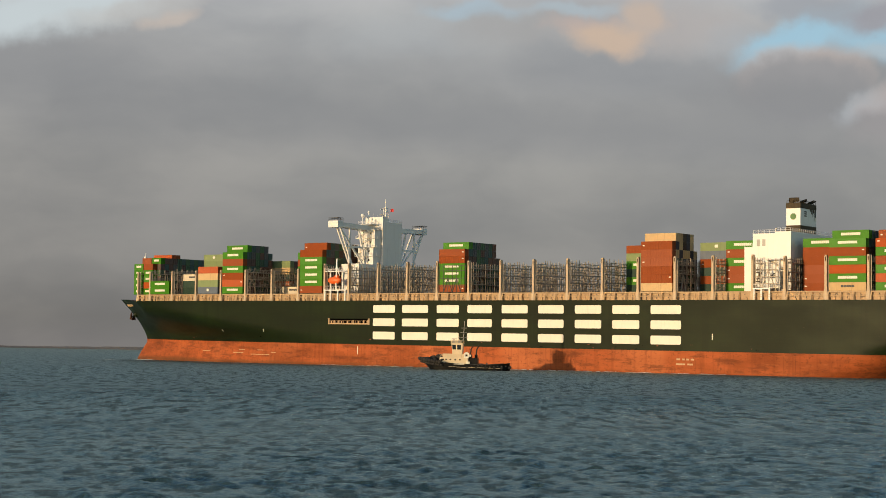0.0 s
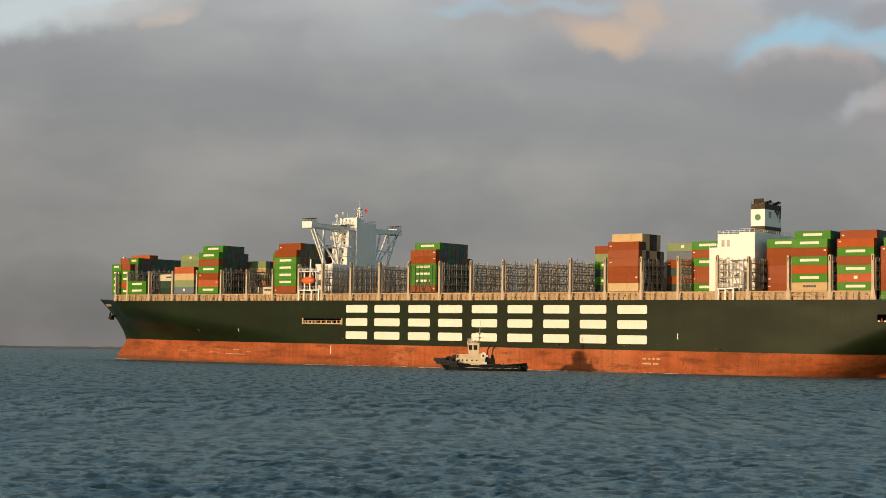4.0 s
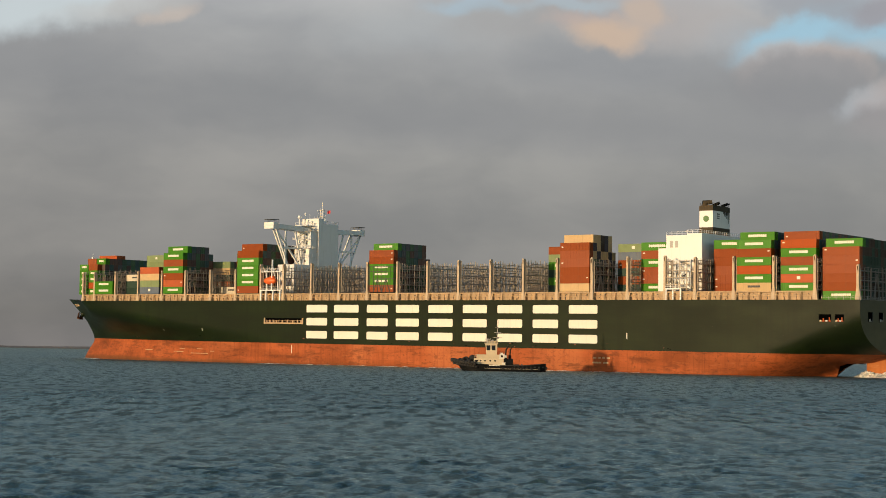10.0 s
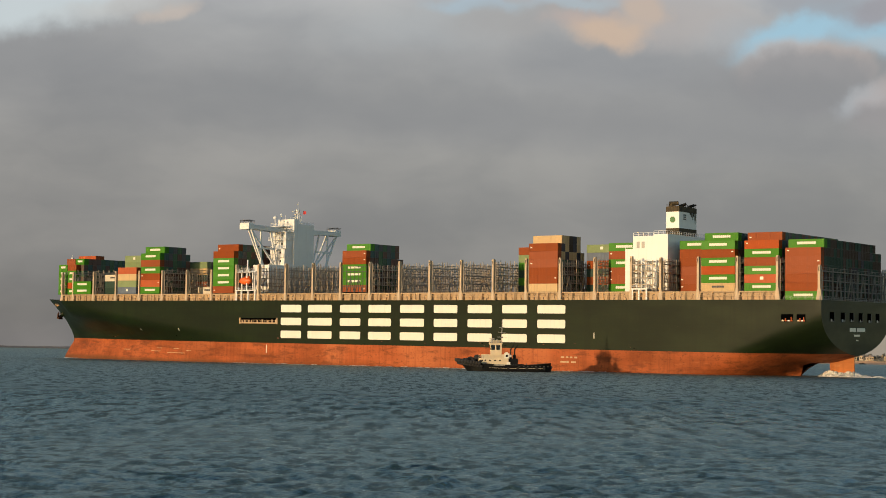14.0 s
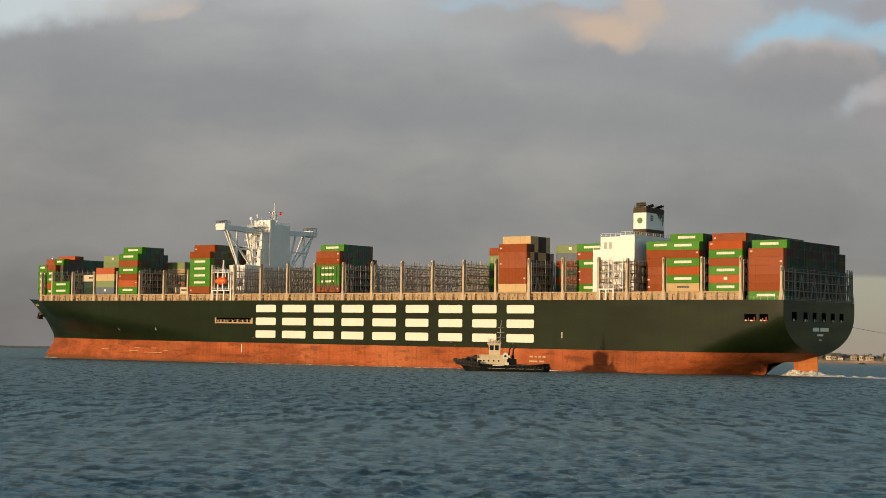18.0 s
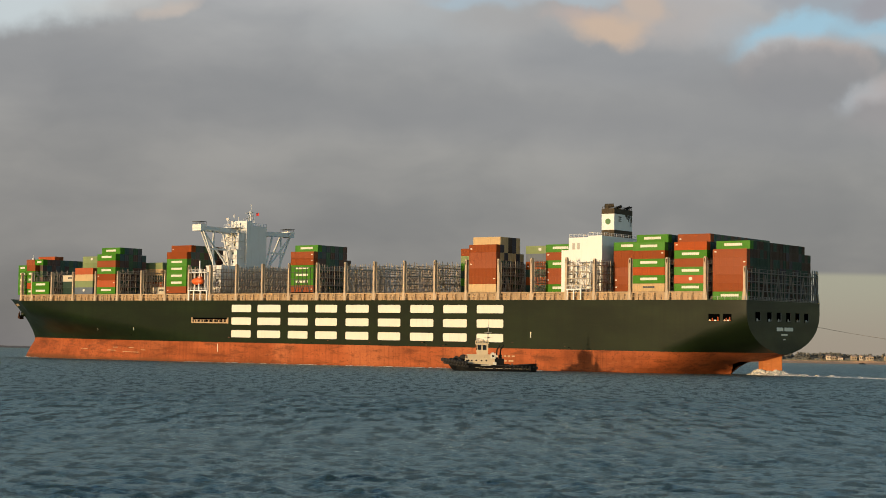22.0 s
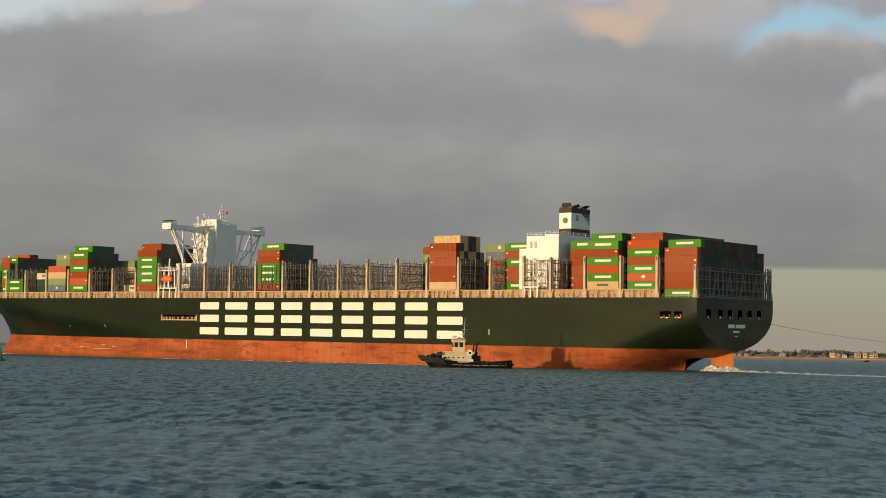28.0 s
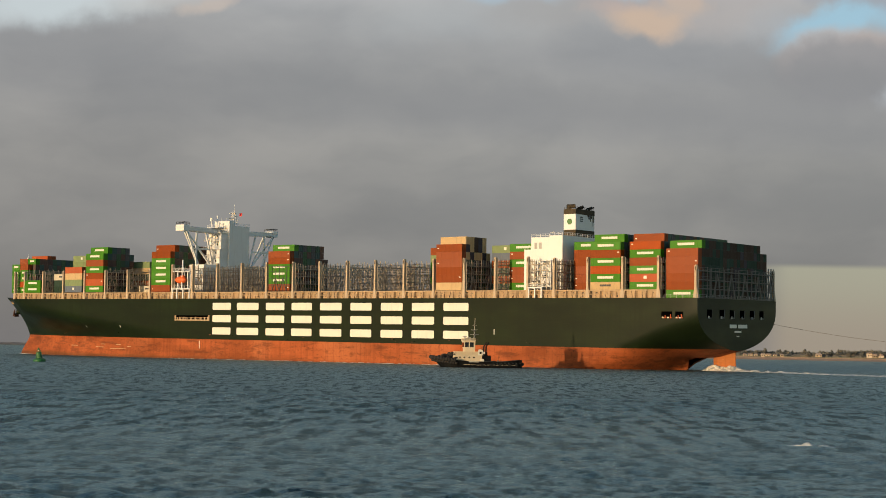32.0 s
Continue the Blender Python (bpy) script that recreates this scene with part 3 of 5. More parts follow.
def build_shore():
    rng = random.Random(11)
    s = Shape()
    xs = np.linspace(330, 1150, 60)

    def line_y(x):
        return 2560 - (x - 330) * 0.35

    prof = [(-6, -1.0), (10, 0.9), (34, 2.6), (40, 4.5), (120, 7.0), (420, 9.0), (430, -2)]
    vs = [(x, line_y(x) + d + 3 * noise.noise((x * 0.03, d, 0)), z * (1 + 0.25 * noise.noise((x * 0.012, d * 0.1, 4)))) for x in xs for d, z in prof]
    k = len(prof)
    fs = [(i * k + j, (i + 1) * k + j, (i + 1) * k + j + 1, i * k + j + 1) for i in range(len(xs) - 1) for j in range(k - 1)]
    shore = tagged(new("shore", s.add(vs, fs).mesh("shore", "beach")), "low sandy beach and bank of the far shore", "beach", kind="structure")
    wall = Shape()
    for x in np.arange(340, 1130, 12.0):
        wall.hexa([(x, line_y(x) + 44, 1), (x + 11.8, line_y(x + 12) + 44, 1), (x + 11.8, line_y(x + 12) + 47, 1), (x, line_y(x) + 47, 1)],
                  [(x, line_y(x) + 45, 6.0), (x + 11.8, line_y(x + 12) + 45, 6.0), (x + 11.8, line_y(x + 12) + 47, 6.0), (x, line_y(x) + 47, 6.0)])
    tagged(new("sea_wall", wall.mesh("sea_wall", "bank")), "dark grassy bank behind the beach", "bank", kind="structure")
    crowns = [tree_crown(rng, h).mesh("crown", "leaf") for h in (13, 15, 17, 19, 22)]
    trunk = Shape().tube((0, 0, -0.5), (0, 0, 7), 0.45, 0.25, 7).beam((0, 0, 4), (2.2, 0.5, 9), 0.25).beam((0, 0, 5), (-2, -0.6, 9.5), 0.25).mesh("trunk", "bark")
    for i in range(460):
        x = rng.uniform(345, 1120)
        d = rng.choice((70, 95, 130, 170, 220)) + rng.uniform(-10, 10)
        clump = 0.5 + 0.5 * noise.noise((x * 0.011, 3.3, 0)) + 0.35 * noise.noise((x * 0.05, 1.3, 0))
        if rng.random() > clump * 1.5:
            continue
        t = thing("tree", "bare-looking tree on the far shore, its green greyed for haze", "tree", "trees on the far shore")
        t.location = (x, line_y(x) + d, 6.0)
        t.rotation_euler = (0, 0, rng.uniform(0, 6))
        k = rng.uniform(0.36, 0.58)
        t.scale = (k * rng.uniform(0.9, 1.4), k, k)
        part("trunk", trunk, "bark", t)
        part("crown", rng.choice(crowns), "leaf", t)
    hedge = Shape()
    for i in range(420):
        x = rng.uniform(335, 1140)
        hedge.ball((x, line_y(x) + rng.uniform(66, 85), 6.5), rng.uniform(3, 9), 3, rng.uniform(1.5, 4.2), 7, 4, 0.6, i)
    for i in range(3600):
        x = rng.uniform(335, 1150)
        tall = 6.4 + 6.0 * max(0, 0.35 + noise.noise((x * 0.013, 7.7, 0))) + 2.2 * noise.noise((x * 0.09, 2.1, 0))
        d, r = rng.uniform(80, 150), rng.uniform(0.8, 1.9)
        hedge.ball((x, line_y(x) + d, 6.0 + rng.random() ** 0.6 * max(1.0, tall)), r * rng.uniform(1, 1.7), r, r * rng.uniform(.7, 1.2), 6, 4, 1.0, i)
    tagged(new("hedge", hedge.mesh("hedge", "leaf")), "low dark scrub along the shore", "scrub", kind="stuff")

    def house(x, d, w, dep, h, hue):
        o = thing("house", hue, "house", "houses on the far shore")
        o.location = (x, line_y(x) + d, 5.0)
        part("wall", Shape().box(-w / 2, w / 2, -dep / 2, dep / 2, -1, h), "house_wall", o)
        part("roof", Shape().hexa([(-w / 2 - .4, -dep / 2 - .4, h), (w / 2 + .4, -dep / 2 - .4, h), (w / 2 + .4, dep / 2 + .4, h), (-w / 2 - .4, dep / 2 + .4, h)],
                                  [(-w / 2 + 1, -.2, h + dep * .35), (w / 2 - 1, -.2, h + dep * .35), (w / 2 - 1, .2, h + dep * .35), (-w / 2 + 1, .2, h + dep * .35)]), "roof_tile", o)
        for i in range(max(2, int(w / 4))):
            wx = -w / 2 + (i + 0.5) * w / max(2, int(w / 4))
            part("window", Shape().box(wx - .8, wx + .8, -dep / 2 - .08, -dep / 2 + .05, h * .45, h * .8), "glass", o)

    house(561, 55, 9, 8, 4.4, "lone white house behind the beach")
    for x in (446, 455, 463, 474, 483, 494, 503):
        house(x, rng.uniform(46, 56), rng.uniform(4, 8), 6, rng.uniform(2.2, 3.4), "low cream beach building")
    x = 640.0
    while x < 1080:
        w = rng.uniform(4, 9)
        if rng.random() < 0.9:
            house(x, rng.uniform(50, 75), w, 8, rng.uniform(4.0, 8.5) if x < 850 else rng.uniform(3, 5), rng.choice(("pale rendered house behind the beach", "brick house with a dull tiled roof", "low cream beach building")))
        x += w + rng.uniform(0.4, 3.5)
    for x in (660, 770, 905):
        o = thing("dinghy", "dark small boat lying off the beach", "boat", "boats off the beach")
        o.location = (x, line_y(x) - 60, 0)
        part("hull", Shape().hexa([(-4, -1, -.3), (4, -1, -.3), (4, 1, -.3), (-4, 1, -.3)], [(-6, -1.6, 1.6), (5, -1.6, 1.3), (5, 1.6, 1.3), (-6, 1.6, 1.6)]), "black", o)
        part("cabin", Shape().box(-1, 2.5, -1, 1, 1.3, 2.8), "steel_dark", o)
    # far coast strip; its material's colour carries the haze
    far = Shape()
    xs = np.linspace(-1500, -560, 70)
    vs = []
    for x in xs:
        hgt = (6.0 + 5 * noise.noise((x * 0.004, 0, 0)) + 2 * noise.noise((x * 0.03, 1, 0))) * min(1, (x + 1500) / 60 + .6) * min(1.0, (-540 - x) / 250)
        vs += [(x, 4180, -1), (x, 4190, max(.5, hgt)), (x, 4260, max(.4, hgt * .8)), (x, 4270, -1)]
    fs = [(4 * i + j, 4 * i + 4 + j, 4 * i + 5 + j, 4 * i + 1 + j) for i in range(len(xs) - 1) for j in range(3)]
    tagged(new("far_land", far.add(vs, fs).mesh("far_land", "far_land")), "faint low coast on the horizon, greyed for haze in its colour", "coast", kind="structure")


build_shore()


# ---- the container ship ----
# Metres aft of the stem (s), to port (t) and above the keel-parallel waterline (z).
TOWERS = [39.0, 48.9, 63.7, 78.3, 93.2, 107.4, 122.2, 136.7, 150.8, 163.2, 177.9, 192.2, 206.4, 220.9, 235.1, 249.3, 263.5, 277.6, 291.6, 305.6, 319.5, 333.6, 344.6, 358.3, 372.0, 385.7, 399.2]
DECK, BOOT, HALF = 25.3, 8.5, 29.4
ship = thing("container_ship", "dark green container ship with red boot topping and sparse deck cargo", "ship")


def stem(z):
    return float(np.interp(z, (-3, 0, 3.5, 7, 9, 12, 16.6, 19.2, 22, 26.7), (9.5, 10.3, 13.0, 16.4, 16.4, 14.6, 10.6, 7.4, 3.9, -2.5)))


def breadth(s, z):
    """Half the hull's breadth at that station and height."""
    d = s - stem(z)
    if d <= 0:
        return 0.0
    w = min(1.0, max(0.0, (z - 7.5) / 15.0))
    w = w * w * (3 - 2 * w)
    entry = 150 - 80 * w
    power = 2.1 + 0.7 * w
    b = min(HALF * (1 - max(0.0, 1 - d / entry) ** power), 0.68 * d)
    if s > 290:
        low = float(np.interp(s, (290, 330, 350, 365, 375, 385, 393, 400), (-40, -26, -15, -6, 0.0, 4.8, 5.7, 7.9)))
        full = float(np.interp(s, (290, 330, 360, 400), (-34, -9, 7, 22.0)))
        h = min(1.0, max(0.0, (z - low) / (full - low)))
        k = 1 - (1 - h) ** float(np.interp(s, (300, 345, 375, 400), (2.25, 3.0, 3.0, 2.35)))
        k **= float(np.interp(s, (372, 400), (1.0, 0.62)))
        b = min(b, HALF * k)
        b *= 1 - 0.024 * max(0.0, (s - 389) / 11) ** 2
        if s < 381.5:
            b = max(b, min(b + 1, 0.4 + 0.17 * (381.5 - s)))
    return max(b, 0.02)


def keel(s):
    return float(np.interp(s, (0, 378, 380.4, 382, 385, 393, 400), (-3, -3, 1.2, 4.2, 5.25, 5.7, 7.9)))


def build_hull():
    us = np.concatenate([np.linspace(0, 0.03, 10), np.linspace(0.03, 0.30, 34)[1:], np.linspace(0.30, 0.72, 18)[1:], np.linspace(0.72, 0.94, 30)[1:], np.linspace(0.94, 1.0, 22)[1:]])

    def skin(levels, low):
        s = Shape()
        rows = []
        for u in us:
            row = []
            for k in levels:
                aft = 400 * u
                z = keel(aft) + (BOOT - keel(aft)) * k if low else BOOT + (DECK - BOOT) * k
                if not low:
                    z += 1.35 * k * max(0.0, 1 - u / 0.11)
                st = stem(z) + u * (400 - stem(z))
                row.append((st, breadth(st, z), z))
            rows.append(row)
        n = len(levels)
        for side in (1, -1):
            vs = [(p[0], side * p[1], p[2]) for r in rows for p in r]
            fs = [(i * n + j, (i + 1) * n + j, (i + 1) * n + j + 1, i * n + j + 1) for i in range(len(rows) - 1) for j in range(n - 1)]
            s.add(vs, [q[::-1] for q in fs] if side > 0 else fs)
        return s, rows

    low, rl = skin(np.linspace(0, 1, 12), True)
    top, rt = skin(np.linspace(0, 1, 16), False)
    part("boot_topping", low.ship(), "boot_red", ship, "worn orange-red boot topping with stains", True)
    part("topside", top.ship(), "hull_green", ship, "dark green hull side", True)
    tr = Shape()
    line = rl[-1] + rt[-1][1:]
    vs = [(399.98, p[1], p[2]) for p in line] + [(399.98, -p[1], p[2]) for p in line]
    n = len(line)
    tr.add(vs, [(i, i + 1, n + i + 1, n + i) for i in range(n - 1)])
    part("transom", tr.ship(), "hull_green", ship, "flat dark transom")
    dk = Shape()
    edge = [(r[-1][0], r[-1][1] - 0.05, r[-1][2] - 0.1) for r in rt]
    m = len(edge)
    dk.add([(a, b, c) for a, b, c in edge] + [(a, -b, c) for a, b, c in edge], [(i, i + 1, m + i + 1, m + i) for i in range(m - 1)])
    part("deck", dk.ship(), "deck_red", ship)


build_hull()


def on_side(s0, s1, z0, z1, proud=0.06):
    """A flat plate on the straight port side."""
    b00, b10, b01, b11 = [breadth(s, z) for z in (z0, z1) for s in (s0, s1)]
    return Shape().hexa([(s0, b00 - .02, z0), (s1, b10 - .02, z0), (s1, b10 + proud, z0), (s0, b00 + proud, z0)],
                        [(s0, b01 - .02, z1), (s1, b11 - .02, z1), (s1, b11 + proud, z1), (s0, b01 + proud, z1)]).ship()


# Nine groups of plain white bars in a row along the side.
for s0, s1 in ((175.9, 187.2), (190.1, 203.0), (206.5, 217.3), (220.6, 232.1), (235.8, 247.6), (251.5, 262.7), (266.7, 277.9), (281.7, 292.8), (296.5, 308.5)):
    for z0, z1 in ((10.55, 13.45), (15.6, 18.5), (20.65, 23.55)):
        a, b, e = s0 + 0.3, s1 - 0.3, 0.35
        outline = [(a + e, z0), (b - e, z0), (b, z0 + e), (b, z1 - e), (b - e, z1), (a + e, z1), (a, z1 - e), (a, z0 + e)]
        part("white_bar", Shape().slab(outline, HALF - 0.02, HALF + 0.05).ship(), "letter_white", ship, "large plain white painted bar")

# Fittings along the side.
gang = Shape().box(153.6, 174.6, 29.0, 29.65, 16.1, 16.6).box(153.6, 154.2, 29.0, 29.7, 16.0, 18.4).box(174.0, 174.6, 29.0, 29.7, 16.0, 18.4)
for s in np.arange(155, 174, 2.1):
    gang.box(s, s + 0.1, 29.4, 29.6, 16.6, 17.5)
gang.box(154, 174.2, 29.5, 29.6, 17.4, 17.5)
part("gangway", gang.ship(), "buff", ship, "buff accommodation ladder stowed in its recess")
# black plate on the side, painted for the shade in the ladder's recess
part("recess", on_side(154, 174.2, 16.5, 18.3, 0.03), "shade_and_scuff_black", ship)
for s in (154.9, 156.3, 158.4, 160.1, 163.2, 166.0, 168.7, 171.3, 173.2):
    part("gangway_fitting", Shape().box(s, s + .55, 29.3, 29.6, 16.6, 17.2 + .5 * abs(math.sin(s * 3))).ship(), "buff", ship)
for s, z, h in ((92, 12.6, 0.8), (118, 12.8, 1.1), (168.5, 4.6, 3.2), (319.5, 12.3, 2.0)):
    part("mark", on_side(s, s + 0.32, z, z + h), "letter_white", ship)
for s0, s1, z in ((306.6, 307.9, 5.5), (308.6, 309.6, 5.5), (310.2, 311.2, 5.5), (311.9, 313.1, 5.5), (306.4, 309.8, 3.9), (310.6, 312.6, 3.9)):
    part("mark", on_side(s0, s1, z, z + 0.55), "buff", ship)
for s0, s1, z in ((73, 79, 4.2), (108, 120, 3.4), (96, 103, 3.9), (100, 116, 5.2), (121, 124, 4.4)):
    part("mark", on_side(s0, s1, z, z + 0.22), "buff", ship)
# uncut openings: black plates carry the shade of their depth
for s0, s1 in ((387.2, 391.1), (392.3, 395.1)):
    port = part("mooring_port", on_side(s0, s1, 18.5, 20.8, 0.10), "shade_and_scuff_black", ship, "mooring opening, its inner shade a flat black plate")
    for k in range(4):
        a, o = s0 + 0.5 + k * (s1 - s0 - 1.0) / 3, breadth(s0 + 1, 19) + .12
        part("bollard", Shape().tube((a, o, 18.6), (a, o, (19.1, 19.6, 18.9, 19.9)[k]), 0.2, 0.17, 8).box(a - .3, a + .4, o - .05, o + .05, 18.6, 18.95).ship(), ("cream", "c_orange", "white", "c_orange")[k], port)
for s0 in (6.0, 10.0, 14.0, 18.0):
    part("name_bar", on_side(s0, s0 + 3.2, 23.2, 24.3, 0.12), "buff", ship)
# transom openings, likewise black plates for the shade inside
for t in (20.4, 11.6, 4.4, -3.0, -10.4, -17.6):
    tm = part("mooring_port", Shape().box(399.99, 400.05, t - 1.7, t + 1.7, 18.6, 21.6).ship(), "shade_and_scuff_black", ship, "mooring opening, its inner shade a flat black plate")
    part("fairlead", Shape().box(400.04, 400.12, t - 1.6, t - 1.2 + .3 * math.sin(t * 3), 18.7, 21.5).box(400.04, 400.12, t - 1.2, t + 1.5, 18.65, 18.95 + .4 * abs(math.sin(t * 2))).ship(), "steel_dark", tm)
    part("bollard", Shape().box(400.04, 400.14, t + .2, t + .9 + .3 * math.sin(t * 5), 18.7, 19.5).ship(), "lattice_grey", tm)
for t0, t1, z, h in ((6.2, 1.2, 15.6, 1.2), (0.2, -6.6, 15.6, 1.2), (2.7, -2.2, 14.1, 0.6), (1.2, -0.8, 12.7, 0.3)):
    part("name_bar", Shape().box(400.0, 400.05, t1, t0, z, z + h).ship(), "letter_white", ship)
for side in (1, -1):
    def a_at(s, t, z):
        return (s, side * t, z)

    part("bolster", Shape().tube(a_at(15.0, 2.6, 20.7), a_at(12.0, 4.3, 19.3), 1.5, 1.2, 14).ship(), "hull_green", ship, "round bolster of the hawse pipe")
    anc = Shape().beam(a_at(12.5, 4.0, 19.6), a_at(11.3, 4.7, 18.6), 0.6)
    anc.hexa([a_at(10.6, 3.5, 17.5), a_at(12.2, 3.5, 17.1), a_at(12.2, 5.9, 17.1), a_at(10.6, 5.9, 17.5)], [a_at(10.9, 3.7, 18.5), a_at(12.1, 3.7, 18.3), a_at(12.1, 5.7, 18.3), a_at(10.9, 5.7, 18.5)])
    for t in (3.6, 5.8):
        anc.beam(a_at(11.3, t, 17.7), a_at(11.8, t, 20.0), 0.55, 0.7).beam(a_at(11.8, t, 19.8), a_at(12.1, t, 20.7), 0.3, 0.35)
    part("anchor", anc.ship(), "anchor_rust", ship, "rusty stockless anchor drawn up to its bolster")
scuffs = random.Random(17)
for k in range(34):
    s0, z0 = scuffs.uniform(60, 345), scuffs.choice((8.7, 8.9, 9.3, 9.8, 10.3)) + scuffs.uniform(0, .3)
    part("scuff", on_side(s0, s0 + scuffs.uniform(.2, 1.0), z0, z0 + scuffs.uniform(.1, .35), .035), scuffs.choice(("deck_red", "shade_and_scuff_black", "anchor_rust")), ship)
rud = Shape()
prof = [(391.0, 0.25), (393, 0.75), (396, 0.6), (399.2, 0.15)]
ring = [(s, w) for s, w in prof] + [(s, -w) for s, w in prof[::-1]]
rud.add([(s, w, -2) for s, w in ring] + [(s - 0.2, w, 7.9) for s, w in ring], [(i, (i + 1) % 8, 8 + (i + 1) % 8, 8 + i) for i in range(8)] + [tuple(range(8)), tuple(range(8, 16))])
part("rudder", rud.ship(), "rudder_orange", ship, "tall orange-red rudder half out of the water")
part("propeller_boss", Shape().tube((379, 0, -0.5), (386, 0, -0.5), 1.6, 0.9, 12).ship(), "steel_dark", ship)


def tower_top(i):
    return 38.0 if i < 8 else 36.0 if i == 26 else 39.8 if i < 22 else 39.2


def build_lashing(i):
    """One lashing bridge: a double frame across the deck, and a buff end post on each side."""
    s0, top = TOWERS[i], tower_top(i)
    wide = min(29.2, breadth(s0, DECK) - 0.3)
    inner = {8: 21.0, 9: 0.0, 21: 20.6}.get(i, 0.0)
    g = Shape()
    levels = [z for z in (28.4, 31.3, 34.2, 37.1) if z < top - 0.8]
    rng = random.Random(i)
    spans = [(-wide + 1, wide - 1)] if not inner else [(-wide + 1, -inner), (inner, wide - 1)]
    steel = "lattice_dark" if i == 26 else "lashing"
    fr = None
    for a, b in spans:
        g = Shape()
        k = max(1, round((b - a) / 2.9))
        g.box(s0 - 0.75, s0 + 0.75, a - 0.3, b + 0.3, DECK - 0.1, DECK + 0.15)
        for j in range(k + 1):
            t = a + (b - a) * j / k
            for ds in (-0.6, 0.6):
                g.box(s0 + ds - 0.1, s0 + ds + 0.1, t - 0.1, t + 0.1, DECK - 0.1, top - 1.1 + rng.uniform(-0.4, 0.9))
        fr = part("lashing_bridge", g.ship(), steel, ship, "weathered steel lashing bridge lattice")
        for z in levels:
            w = Shape().box(s0 - 0.75, s0 + 0.75, a - .2, b + .2, z - 0.2, z + 0.1)
            for ds in (-0.7, 0.7):
                w.box(s0 + ds - 0.05, s0 + ds + 0.05, a, b, z + 0.95, z + 1.07)
                w.box(s0 + ds - 0.04, s0 + ds + 0.04, a, b, z + 0.5, z + 0.55)
            for j in range(k if i != 26 else 0):
                t = a + (b - a) * j / k
                w.box(s0 - 0.74, s0 - 0.64, t + 0.7, t + 0.8, z, z + 1.9)
                w.box(s0 + 0.64, s0 + 0.74, t + 1.5, t + 1.6, z, z + 1.7)
            part("walkway", w.ship(), steel, fr)
        for t in np.arange(a, b - 5, 10):
            part("brace", Shape().beam((s0 - 0.6, t, 28.5), (s0 - 0.6, t + 2.5, 34.2), 0.2).beam((s0 - 0.6, t + 5, 28.5), (s0 - 0.6, t + 2.5, 34.2), 0.2).ship(), steel, fr)
            if i in (19, 26):
                x = Shape().beam((s0 + 0.75, t, 25.6), (s0 + 0.75, t + 2.5, 33.5), 0.36).beam((s0 + 0.75, t + 5, 25.6), (s0 + 0.75, t + 2.5, 33.5), 0.36)
                x.beam((s0 + 0.75, t - .2, 25.8), (s0 + 0.75, t + 7.7, 25.8), 0.3).beam((s0 + 0.75, t + 7.5, 25.6), (s0 + 0.75, t + 7.5, 35), 0.3)
                part("brace", x.ship(), steel, fr)
    for side in (1, -1):
        p = Shape()
        o, q = side * (wide + 0.15), side * (wide - 1.05)
        y0, y1 = min(o, q), max(o, q)
        p.box(s0 - 0.38, s0 + 0.38, y0, y1, DECK - 0.1, top - 1.85)
        p.box(s0 - 0.38, s0 - 0.17, y0, y1, top - 1.9, top - .25).box(s0 + 0.17, s0 + 0.38, y0, y1, top - 1.9, top - .25)
        p.box(s0 - 0.36, s0 + 0.36, y0 + .01, y1 - .01, top - 0.55, top - 0.24).box(s0 - 0.27, s0 + 0.27, y0 + .05, y1 - .05, top - .3, top)
        p.box(s0 - 0.48, s0 - 0.36, y0 + 0.3, y1 - 0.3, 28.6, top - 2.5)
        for a, b in ((s0 - 0.38, s0 - 0.95), (s0 + 0.38, s0 + 0.95)):
            lo = [(min(a, b), y0 + .1, DECK - .1), (max(a, b), y0 + .1, DECK - .1), (max(a, b), y1 - .1, DECK - .1), (min(a, b), y1 - .1, DECK - .1)]
            e = 0.04
            hi = [(a - e if k in (0, 3) else a + e, y0 + .1 if k < 2 else y1 - .1, 29.0) for k in range(4)]
            p.hexa(lo, hi)
        part("end_post", p.ship(), "post_buff", fr, "buff-painted end post with a slotted head")


for i in range(len(TOWERS)):
    build_lashing(i)


